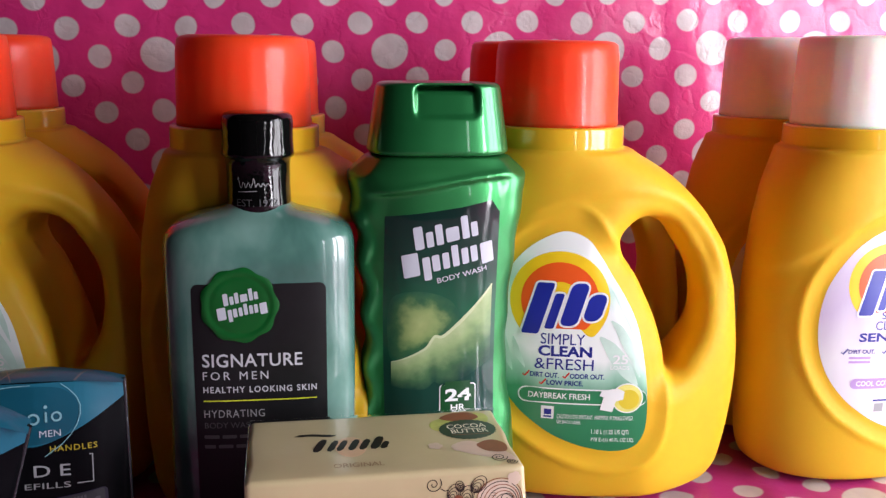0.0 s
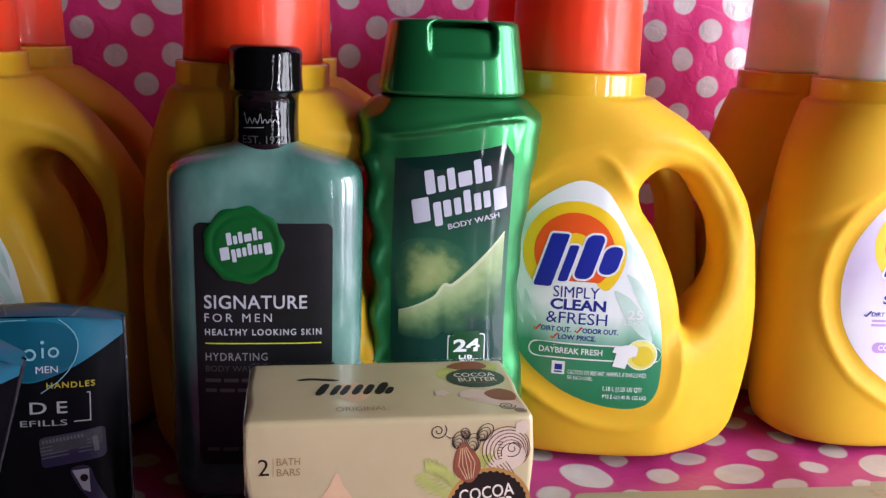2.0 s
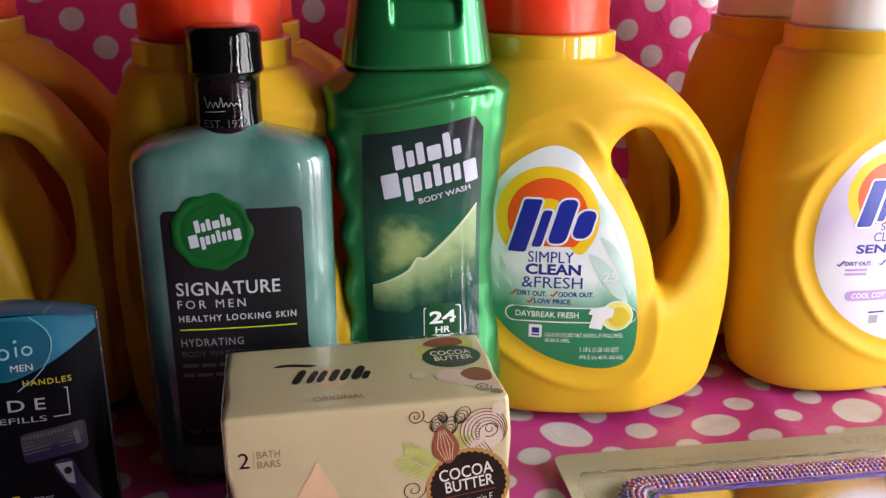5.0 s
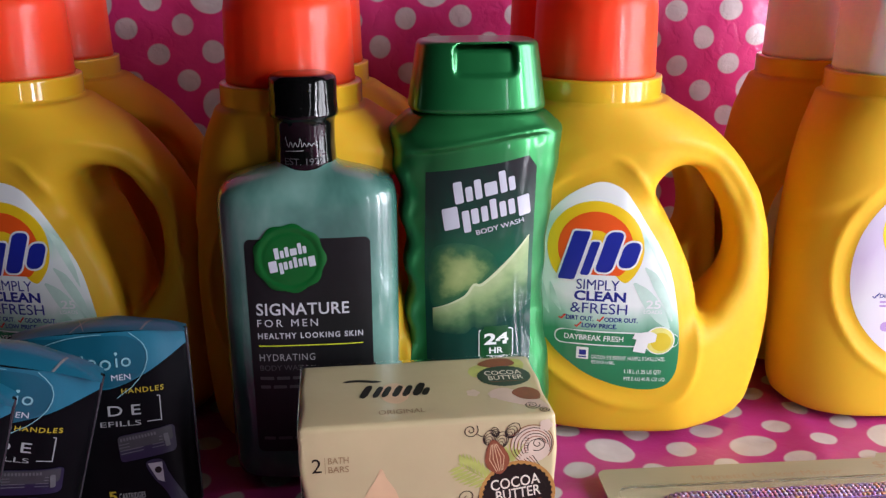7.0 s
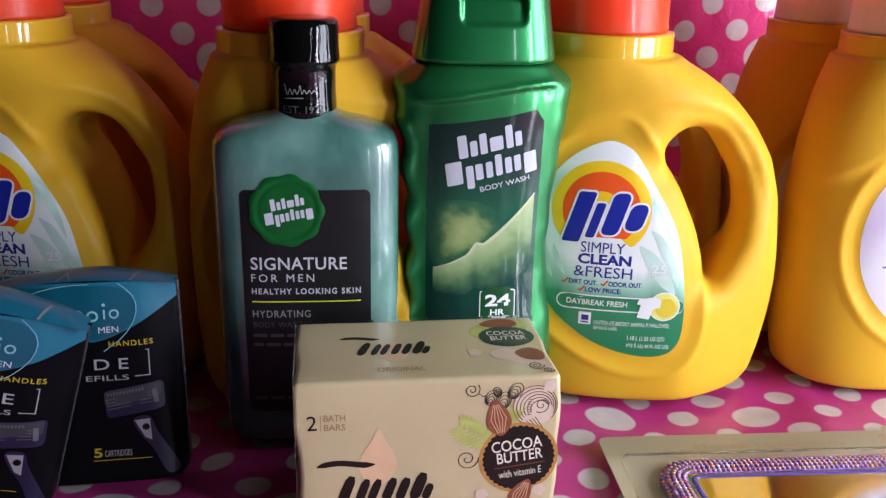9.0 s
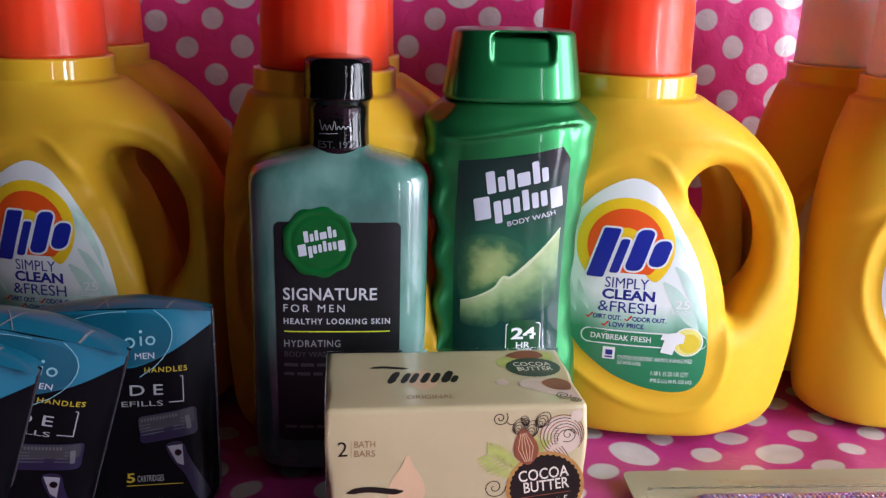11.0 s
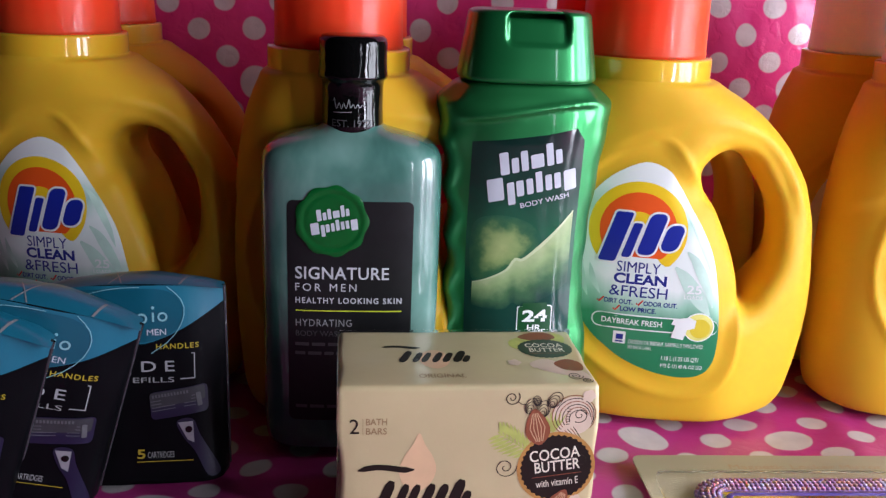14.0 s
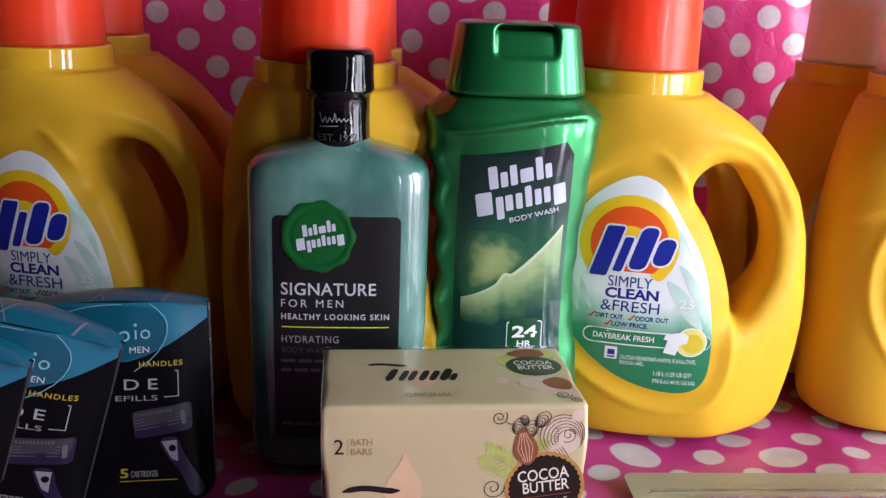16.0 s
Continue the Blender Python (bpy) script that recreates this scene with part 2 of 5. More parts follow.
M_YELLOWPRINT = mat("yellow_print", (0.72, 0.55, 0.03), 0.45, vary=0.03)
M_CARD = mat("buff_card", (0.315, 0.267, 0.168), 0.5, vary=0.06, scale=25, bump=0.06, bump_scale=150)
M_MIRROR = mat("mirror_glass", (0.56, 0.54, 0.55), 0.09, metal=1.0, vary=0.0)
M_PURPLE = mat("purple_glitter", (0.16, 0.085, 0.26), 0.3, metal=0.1, coat=0.3, vary=0.35, scale=350)
M_RAIL = mat("violet_rail_plastic", (0.065, 0.042, 0.17), 0.25, vary=0.15, scale=120, coat=0.5)
M_ROOM = mat("room_paint", (0.07, 0.064, 0.06), 0.8, vary=0.05, scale=4, bump=0.1, bump_scale=80)
M_FLOOR = mat("floor_boards", (0.04, 0.025, 0.015), 0.5, vary=0.2, scale=6, bump=0.1, bump_scale=40)
M_WOOD = mat("table_wood", (0.25, 0.15, 0.08), 0.45, vary=0.2, scale=12)
M_FRAME = mat("white_window_paint", (0.75, 0.75, 0.73), 0.45, vary=0.04)
# one sheet, two copies: wall lightened, table darkened to make up for the light
M_SHEET_WALL = dotted_sheet("pink_dotted_sheet_wall_lightened", 0.0178, 0.0071, 0.0114, 0.5, 0.16, 0.52, 1.06, 0.155, pale=1.0)
M_SHEET_TABLE = dotted_sheet("pink_dotted_sheet_table_darkened", 0.0187, 0.0072, 0.0118, relief=0.45, warp=0.012)
M_LBL_GREEN = gradient("green_white_label_print", [(0.0, (0.015, 0.19, 0.08)), (0.26, (0.03, 0.24, 0.11)), (0.36, (0.35, 0.60, 0.47)), (0.46, (0.84, 0.88, 0.86)), (0.66, (0.82, 0.87, 0.85)), (0.76, (0.46, 0.68, 0.58)), (0.88, (0.85, 0.88, 0.87))], 2, 0.026, 0.134, swirl=0.22, swirl_scale=22, stretch=(2.2, 1, 0.5))
M_LBL_LILAC = gradient("lilac_white_label_print", [(0.0, (0.68, 0.63, 0.72)), (0.35, (0.73, 0.71, 0.75)), (0.6, (0.58, 0.49, 0.66)), (0.8, (0.65, 0.57, 0.71)), (1.0, (0.73, 0.70, 0.73))], 2, 0.026, 0.134, swirl=0.5, swirl_scale=22, stretch=(2.2, 1, 0.5))
M_TEALGEL = gradient("pearly_teal_gel", [(0.15, (0.028, 0.10, 0.080)), (0.42, (0.054, 0.152, 0.124)), (0.58, (0.086, 0.205, 0.170)), (0.9, (0.18, 0.33, 0.285))], 2, -1.0, 1.0, rough=0.2, swirl=1.7, swirl_scale=24, coat=1.0, stretch=(1.3, 1, 0.7), detail=4, warp=0.4)
M_GLABEL = gradient("dark_green_label_print", [(0.0, (0.008, 0.042, 0.034)), (0.35, (0.006, 0.048, 0.034)), (0.58, (0.008, 0.095, 0.048)), (0.76, (0.003, 0.034, 0.022)), (1.0, (0.002, 0.012, 0.011))], 2, 0.03, 0.155, rough=0.4, swirl=0.25, swirl_scale=30, coat=0.8, spec=0.08)


def faded(name, stops, rough=0.4, swirl=0.75, swirl_scale=150.0):
    """Printed picture that fades along the second coordinate of its sheet, grainy."""
    m = mat(name, (0.3, 0.3, 0.1), rough, vary=0.0, coat=0.75, spec=0.15, coat_rough=0.04)
    n, k = m.node_tree.nodes, m.node_tree.links
    uv, tc = n.new("ShaderNodeUVMap"), n.new("ShaderNodeTexCoord")
    uv.uv_map = "fade"
    sp = n.new("ShaderNodeSeparateXYZ")
    k.new(uv.outputs[0], sp.inputs[0])
    no = n.new("ShaderNodeTexNoise")
    no.inputs["Scale"].default_value, no.inputs["Detail"].default_value = swirl_scale, 7
    k.new(tc.outputs["Object"], no.inputs["Vector"])
    fac = math_node(n, k, "ADD", sp.outputs[1], math_node(n, k, "MULTIPLY", math_node(n, k, "SUBTRACT", no.outputs["Fac"], 0.5), swirl))
    cr = n.new("ShaderNodeValToRGB")
    while len(cr.color_ramp.elements) < len(stops):
        cr.color_ramp.elements.new(0.5)
    for e, (p, col) in zip(cr.color_ramp.elements, stops):
        e.position, e.color = p, (*col, 1)
    k.new(fac, cr.inputs[0])
    k.new(cr.outputs[0], n["Principled BSDF"].inputs["Base Color"])
    return m


M_STONE = faded("pale_stone_print", [(0.0, (0.34, 0.40, 0.16)), (0.45, (0.22, 0.31, 0.11)), (0.75, (0.03, 0.12, 0.05)), (1.0, (0.008, 0.088, 0.046))])
M_SLOPE = faded("green_stone_slope_print", [(0.0, (0.40, 0.48, 0.25)), (0.3, (0.25, 0.36, 0.16)), (0.7, (0.05, 0.13, 0.06)), (1.0, (0.007, 0.048, 0.034))], swirl=0.5)
M_STONE2 = mat("pale_ridge_print", (0.50, 0.56, 0.33), 0.35, vary=0.1, coat=0.3)
M_CLEAR = mat("clear_blister_plastic", (0.97, 0.97, 0.97), 0.15, vary=0.0, trans=1.0)
M_CLEAR.node_tree.nodes["Principled BSDF"].inputs["IOR"].default_value = 1.08


def bead_material():
    m = mat("mixed_bead_plastic", (0.3, 0.2, 0.4), 0.4, vary=0.0, coat=0.1, sss=0.6)
    n, k = m.node_tree.nodes, m.node_tree.links
    geo, cr = n.new("ShaderNodeNewGeometry"), n.new("ShaderNodeValToRGB")
    for p, col in ((0.3, (0.28, 0.13, 0.24)), (0.55, (0.34, 0.19, 0.09)), (0.8, (0.19, 0.09, 0.23))):
        cr.color_ramp.elements.new(p).color = (*col, 1)
    cr.color_ramp.elements[0].color, cr.color_ramp.elements[-1].color = (0.18, 0.08, 0.24, 1), (0.34, 0.26, 0.38, 1)
    k.new(geo.outputs["Random Per Island"], cr.inputs[0])
    k.new(cr.outputs[0], n["Principled BSDF"].inputs["Base Color"])
    return m


M_BEAD = bead_material()


# ---- building helpers ----
def part(name, mesh, material, parent=None, label="", smooth=True):
    """One mesh object; mesh is a bmesh, a mesh or (verts, faces)."""
    if isinstance(mesh, tuple):
        me = bpy.data.meshes.new(name)
        me.from_pydata([tuple(map(float, v)) for v in mesh[0]], [], [tuple(map(int, f)) for f in mesh[1]])
        me.update()
    elif isinstance(mesh, bmesh.types.BMesh):
        me = bpy.data.meshes.new(name)
        mesh.to_mesh(me)
        mesh.free()
    else:
        me = mesh
    if material and not me.materials:
        me.materials.append(material)
    me.polygons.foreach_set("use_smooth", [smooth] * len(me.polygons))
    ob = new(name, me)
    if parent:
        ob.parent = parent
    if label:
        ob["label"] = label
    return ob


def thing(name, m, label, category, group=""):
    ob = new(name)
    ob.empty_display_size = 0.01
    ob.matrix_basis = m
    return tagged(ob, label, category, group)


def smax(a, b, k):
    h = np.clip(0.5 + 0.5 * (a - b) / k, 0, 1)
    return b * (1 - h) + a * h + k * h * (1 - h)


def smin(a, b, k):
    return -smax(-a, -b, k)


def step(lo, hi, x):
    t = np.clip((x - lo) / (hi - lo), 0, 1)
    return t * t * (3 - 2 * t)


def profile(points, soft):
    """A smooth curve through rough (z, value) points, in millimetres in, metres out."""
    z = np.array([p[0] for p in points], float)
    v = np.array([p[1] for p in points], float)
    s = np.arange(z[0] - 20, z[-1] + 20, 0.25)
    g = np.exp(-0.5 * (np.arange(-6 * soft, 6 * soft + 0.1, 0.25) / soft) ** 2)
    raw = np.interp(s, z, v)
    pad = len(g) // 2
    out = np.convolve(np.pad(raw, pad, mode="edge"), g / g.sum(), mode="valid")[: len(s)]
    return lambda x: np.interp(x * 1000, s, out) / 1000


def loop_curve(points, n=120):
    """Closed smooth loop through points (Catmull-Rom), millimetres in, metres out."""
    p = np.array(points, float) / 1000
    m = max(2, n // len(p))
    t = np.arange(m)[:, None] / m
    out = []
    for i in range(len(p)):
        a, b, c, d = p[i - 1], p[i], p[(i + 1) % len(p)], p[(i + 2) % len(p)]
        out.append(0.5 * (2 * b + (c - a) * t + (2 * a - 5 * b + 4 * c - d) * t**2 + (3 * b - a - 3 * c + d) * t**3))
    return np.concatenate(out)


def loop_distance(loop, x, z):
    """Signed distance to a closed loop, negative inside."""
    best, inside = np.full(x.shape, 1e9), np.zeros(x.shape, bool)
    for (ax, az), (bx, bz) in zip(loop, np.roll(loop, -1, 0)):
        ex, ez = bx - ax, bz - az
        t = np.clip(((x - ax) * ex + (z - az) * ez) / (ex * ex + ez * ez + 1e-12), 0, 1)
        best = np.minimum(best, (x - ax - t * ex) ** 2 + (z - az - t * ez) ** 2)
        cross = (az > z) != (bz > z)
        inside ^= cross & (x < ex * (z - az) / (ez + 1e-12) + ax)
    return np.where(inside, -1, 1) * np.sqrt(best)


def solid(f, lo, hi, cell):
    """Surface of f = 0 (negative inside) as quads, its points drawn onto the surface."""
    lo, hi = np.array(lo), np.array(hi)
    n = np.ceil((hi - lo) / cell).astype(int) + 1
    ax = [lo[i] + cell * np.arange(n[i]) for i in range(3)]
    X, Y, Z = np.meshgrid(*ax, indexing="ij")
    F = f(X, Y, Z)
    total, count = np.zeros((*(n - 1), 3)), np.zeros(n - 1)
    corners = [(i, j, k) for i in (0, 1) for j in (0, 1) for k in (0, 1)]

    def at(A, c):
        return A[c[0] : n[0] - 1 + c[0], c[1] : n[1] - 1 + c[1], c[2] : n[2] - 1 + c[2]]

    for c in corners:
        for d in range(3):
            if c[d]:
                continue
            e = tuple(v + (i == d) for i, v in enumerate(c))
            a, b = at(F, c), at(F, e)
            mix = (a < 0) != (b < 0)
            t = np.where(mix, a / np.where(a == b, 1, a - b), 0)
            pos = np.stack([np.full(a.shape, float(v)) for v in c], -1)
            pos[..., d] += t
            total += pos * mix[..., None]
            count += mix
    live = count > 0
    ids = np.full(n - 1, -1)
    ids[live] = np.arange(live.sum())
    base = np.argwhere(live)
    P = lo + cell * (base + total[live] / count[live][:, None])
    for _ in range(3):
        e = cell * 0.05
        v = f(*P.T)
        g = np.stack([f(*(P + e * np.eye(3)[d]).T) - f(*(P - e * np.eye(3)[d]).T) for d in range(3)], -1) / (2 * e)
        move = -v[:, None] * g / np.maximum((g * g).sum(-1, keepdims=True), 0.05)
        P = P + np.clip(move, -0.7 * cell, 0.7 * cell)
    faces = []
    for d in range(3):
        u, w = (d + 1) % 3, (d + 2) % 3
        sl = [slice(None)] * 3
        s0, s1 = list(sl), list(sl)
        s0[d], s1[d] = slice(0, n[d] - 1), slice(1, n[d])
        a, b = F[tuple(s0)] < 0, F[tuple(s1)] < 0
        idx = np.argwhere(a != b)
        idx = idx[(idx[:, u] > 0) & (idx[:, w] > 0) & (idx[:, u] < n[u] - 1) & (idx[:, w] < n[w] - 1)]
        out = a[tuple(idx.T)]
        q = []
        for du, dw in ((-1, -1), (0, -1), (0, 0), (-1, 0)):
            c = idx.copy()
            c[:, u] += du
            c[:, w] += dw
            q.append(ids[tuple(c.T)])
        q = np.stack(q, -1)
        faces.append(np.where(out[:, None], q, q[:, ::-1]))
    return P, np.concatenate(faces)


def front_of(f, deep):
    """y of the front face of a solid at local x, z."""
    def surf(x, z):
        x, z = np.asarray(x, float), np.asarray(z, float)
        a, b = np.zeros(x.shape), np.full(x.shape, -deep)
        for _ in range(26):
            m = (a + b) / 2
            inside = f(x, m, z) < 0
            a, b = np.where(inside, m, a), np.where(inside, b, m)
        return a
    return surf


def flat(y=0.0):
    return lambda x, z: np.full(np.shape(x), y)


def laid(uv, faces, surf, layer):
    """Flat print wrapped on a front face, a hair above it."""
    uv = np.asarray(uv, float)
    y = surf(uv[:, 0], uv[:, 1]) - 0.00007 * layer
    return np.stack([uv[:, 0], y, uv[:, 1]], -1), faces


def dense(loop, gap=0.0025):
    """A loop with no edge longer than gap."""
    out = []
    for a, b in zip(loop, np.roll(loop, -1, 0)):
        k = max(1, int(np.ceil(np.linalg.norm(b - a) / gap)))
        out += [a + (b - a) * i / k for i in range(k)]
    return np.array(out)


def patch(loop, hole=0.0, rings=8, centre=None):
    """Star-shaped print: rings of a loop about its centre."""
    loop = dense(np.asarray(loop, float))
    c = loop.mean(0) if centre is None else np.array(centre) / 1000
    n, s = len(loop), np.linspace(max(hole, 0.02), 1, rings + 1)
    v = np.concatenate([c + k * (loop - c) for k in s])
    f = [(r * n + i, r * n + (i + 1) % n, (r + 1) * n + (i + 1) % n, (r + 1) * n + i) for r in range(rings) for i in range(n)]
    if not hole:
        f.append(tuple(range(n - 1, -1, -1)))
    return v, f


def disc(x, z, r, n=48, wave=0.0, waves=10, rz=None):
    a = np.arange(n) * 2 * math.pi / n
    k = 1 + wave * np.cos(waves * a)
    return np.stack([x + r * k * np.cos(a), z + (rz or r) * k * np.sin(a)], -1) / 1000


def bar(x0, x1, z0, z1, slant=0.0, r=None, n=6):
    """Rounded, slanted bar in millimetres."""
    r = min(x1 - x0, z1 - z0) * 0.25 if r is None else r
    r = min(r, (x1 - x0) / 2.01, (z1 - z0) / 2.01)
    out = []
    for cx, cz, a0 in ((x1 - r, z1 - r, 0), (x0 + r, z1 - r, 90), (x0 + r, z0 + r, 180), (x1 - r, z0 + r, 270)):
        for i in range(n + 1):
            a = radians(a0 + 90 * i / n)
            x, z = cx + r * math.cos(a), cz + r * math.sin(a)
            out.append((x + slant * (z - z0), z))
    return np.array(out) / 1000


def ribbon(points, width, taper=False):
    """A drawn line of some width along points, in millimetres."""
    p = np.array(points, float)
    d = np.gradient(p, axis=0)
    d /= np.maximum(np.linalg.norm(d, axis=1, keepdims=True), 1e-9)
    w = np.full(len(p), width / 2) if np.isscalar(width) else np.array(width) / 2
    if taper:
        w = w * np.sin(np.linspace(0.15, math.pi - 0.1, len(p)))
    q = np.stack([-d[:, 1], d[:, 0]], -1) * w[:, None]
    v = np.concatenate([p + q, p - q]) / 1000
    n = len(p)
    return v, [(i, i + 1, n + i + 1, n + i) for i in range(n - 1)]


def spiral(x, z, r, turns, start=0.0, hand=1, n=60, r0=0.12):
    t = np.linspace(0, 1, n)
    a = start + hand * t * turns * 2 * math.pi
    rr = r * (r0 + (1 - r0) * t)
    return np.stack([x + rr * np.cos(a), z + rr * np.sin(a)], -1)


TEXTS = {}


def letters(words, x0, x1, z0, z1, bold=0.0, shear=0.0, space=1.0):
    """Mesh of words fitted into a box given in millimetres."""
    key = (words, bold, space)
    if key not in TEXTS:
        cu = bpy.data.curves.new("words", "FONT")
        cu.body, cu.offset, cu.resolution_u, cu.space_character = words, bold, 3, space
        ob = new("words", cu)
        bpy.context.view_layer.update()
        me = bpy.data.meshes.new_from_object(ob.evaluated_get(bpy.context.evaluated_depsgraph_get()))
        v = np.array([w.co[:2] for w in me.vertices])
        TEXTS[key] = v, [tuple(p.vertices) for p in me.polygons]
        bpy.data.objects.remove(ob)
        bpy.data.meshes.remove(me)
        bpy.data.curves.remove(cu)
    v, f = TEXTS[key]
    lo, hi = v.min(0), v.max(0)
    u = (v - lo) / np.maximum(hi - lo, 1e-6)
    out = np.stack([x0 + (x1 - x0) * u[:, 0] + shear * (z1 - z0) * u[:, 1], z0 + (z1 - z0) * u[:, 1]], -1)
    return out / 1000, f


def printed(name, shape, material, parent, surf, layer=2, label=""):
    v, f = laid(shape[0], shape[1], surf, layer)
    return part(name, (v, f), material, parent, label, smooth=len(f) > 400)


def tilted(shape, degrees, about):
    v, f = shape
    c, s, o = math.cos(radians(degrees)), math.sin(radians(degrees)), np.array(about) / 1000
    d = np.asarray(v) - o
    return np.stack([o[0] + c * d[:, 0] - s * d[:, 1], o[1] + s * d[:, 0] + c * d[:, 1]], -1), f


def lathe(points, n=64):
    """Turned solid from (radius, z) points in millimetres."""
    v, f = [], []
    for r, z in points:
        for i in range(n):
            a = 2 * math.pi * i / n
            v.append((r * math.cos(a) / 1000, r * math.sin(a) / 1000, z / 1000))
    m = len(points)
    for j in range(m - 1):
        for i in range(n):
            f.append((j * n + i, j * n + (i + 1) % n, (j + 1) * n + (i + 1) % n, (j + 1) * n + i))
    f.append(tuple(range(n))[::-1])
    f.append(tuple((m - 1) * n + i for i in range(n)))
    return v, f


def box(lo, hi, bevel=0.0, seg=2):
    bm = bmesh.new()
    bmesh.ops.create_cube(bm, size=1)
    lo, hi = Vector(lo), Vector(hi)
    for v in bm.verts:
        v.co = Vector([lo[i] + (v.co[i] + 0.5) * (hi[i] - lo[i]) for i in range(3)])
    if bevel:
        bmesh.ops.bevel(bm, geom=bm.edges[:], offset=bevel, segments=seg, profile=0.6, affect="EDGES")
    return bm


def two_line_mark(name, material, parent, surf, layer, x, z, k, turn):
    """Plain slanted bars in two lines, in the mass of a wordmark centred at x, z."""
    upper = [(-13.4, -8.6, 1.5, 13.6), (-7.2, -3.4, 1.5, 9.6), (-2.0, 1.8, 1.5, 12.4), (3.4, 10.4, 1.8, 9.2), (12.0, 15.8, 1.5, 13.6), (17.0, 20.6, 1.5, 9.2)]
    lower = [(-22.4, -13.8, -12.0, 0.4), (-12.2, -8.2, -15.6, -3.2), (-6.8, -2.8, -11.8, -3.2), (-1.2, 2.4, -11.8, -3.2), (4.0, 7.6, -11.8, -0.4), (9.2, 12.8, -11.8, -3.2), (14.2, 17.8, -11.8, -3.2), (19.4, 26.4, -14.6, -3.2)]
    upper, lower = ([bar(*q, 0.08, r=0.9) for q in row] for row in (upper, lower))
    for lp in upper + lower:
        lp = lp * k + np.array([x, z]) / 1000
        printed(name, tilted(patch(lp, rings=3), turn, (x, z)), material, parent, surf, layer)


def brush_strokes(x0, x1, z0, z1):
    """Plain slanted brush strokes in the mass of a script mark."""
    t, w, h = np.linspace(0, 1, 12), x1 - x0, z1 - z0
    for at, top, wide in ((0.03, 0.95, 0.11), (0.20, 0.82, 0.09), (0.32, 0.80, 0.09), (0.47, 0.82, 0.10), (0.61, 0.80, 0.10), (0.76, 0.95, 0.12), (0.88, 0.55, 0.09)):
        yield ribbon(np.stack([x0 + at * w + 0.36 * h * top * t, z0 + h * top * t], -1), np.interp(t, (0, 0.2, 0.8, 1), (0.45, 1, 0.95, 0.5)) * wide * w)


# ---- the place ----
def room():
    t = 0.08
    x0, x1, y0, y1, z0, z1 = -3.4, WIN_X, -3.6, 0.90, -0.75, 1.75
    part("floor", box((x0, y0, z0 - t), (x1, y1, z0)), M_FLOOR)["kind"] = "structure"
    part("ceiling", box((x0, y0, z1), (x1, y1, z1 + t)), M_ROOM)["kind"] = "structure"
    part("wall_north", box((x0, y1, z0), (x1, y1 + t, z1)), M_ROOM)["kind"] = "structure"
    part("wall_south", box((x0, y0 - t, z0), (x1, y0, z1)), M_ROOM)["kind"] = "structure"
    part("wall_west", box((x0 - t, y0 - t, z0), (x0, y1 + t, z1)), M_ROOM)["kind"] = "structure"
    za = WIN_LOW - BAR
    spans, y = [((y0 - t, z0), (y1 + t, za))], y0 - t
    for ya, yb, top, _ in OPENINGS:
        spans.append(((y, za), (ya - BAR, z1)))
        spans.append(((ya - BAR, top + BAR), (yb + BAR, z1)))
        y = yb + BAR
    spans.append(((y, za), (y1 + t, z1)))
    bm = bmesh.new()
    for (pa, qa), (pb, qb) in spans:
        b = box((x1, pa, qa), (x1 + t, pb, qb))
        me = bpy.data.meshes.new("w")
        b.to_mesh(me)
        b.free()
        bm.from_mesh(me)
        bpy.data.meshes.remove(me)
    part("wall_east", bm, M_ROOM)["kind"] = "structure"
    for i, (ya, yb, top, _) in enumerate(OPENINGS):
        w, h = (yb - ya) / 2, (top - WIN_LOW) / 2
        win = thing("window_%d" % (i + 1), pose(x1, (ya + yb) / 2, WIN_LOW + h), "white-painted window light in the side wall", "window")
        win["kind"] = "structure"
        for lo, hi in ((-h - BAR, -h), (h, h + BAR)):
            part("window_frame", box((-0.004, -w - BAR, lo), (0.06, w + BAR, hi), 0.002), M_FRAME, win)
        for lo, hi in ((-w - BAR, -w), (w, w + BAR)):
            part("window_frame", box((-0.004, lo, -h), (0.06, hi, h), 0.002), M_FRAME, win)
        if w > 0.15:
            part("mullion", box((-0.004, -0.008, -h), (0.06, 0.008, h), 0.002), M_FRAME, win)


room()

WALL_Y0, WALL_SLOPE = 0.645, 0.12


def crease(x, y, seed, size):
    """Low folds and sharper crinkles of a thin sheet."""
    v = Vector((x * 7, y * 7, seed))
    a = noise.noise(v) * 0.6 + noise.noise(v * 2.3) * 0.4
    b = 1 - abs(noise.noise(Vector((x * 16 + y * 5, y * 11, seed + 3)))) * 2
    c = 1 - abs(noise.noise(Vector((x * 9 - y * 14, y * 20, seed + 9)))) * 2
    return size * (a + 0.35 * max(b, 0) ** 3 + 0.30 * max(c, 0) ** 4)


def sheet(name, material, nu, nv, place, uv, label):
    v, f, t = [], [], []
    for j in range(nv + 1):
        for i in range(nu + 1):
            v.append(place(i / nu, j / nv))
            t.append(uv(*v[-1]))
    for j in range(nv):
        for i in range(nu):
            a = j * (nu + 1) + i
            f.append((a, a + 1, a + nu + 2, a + nu + 1))
    ob = part(name, (v, f), material)
    lay = ob.data.uv_layers.new(name="sheet")
    for loop in ob.data.loops:
        lay.data[loop.index].uv = t[loop.vertex_index]
    tagged(ob, label, "plastic sheet", kind="structure")
    return ob


def wall_point(a, b):
    x, z = -1.1 + 1.76 * a, -0.002 + 0.62 * b
    return (x, WALL_Y0 + WALL_SLOPE * x + crease(x, z, 4.0, 0.0045), z)


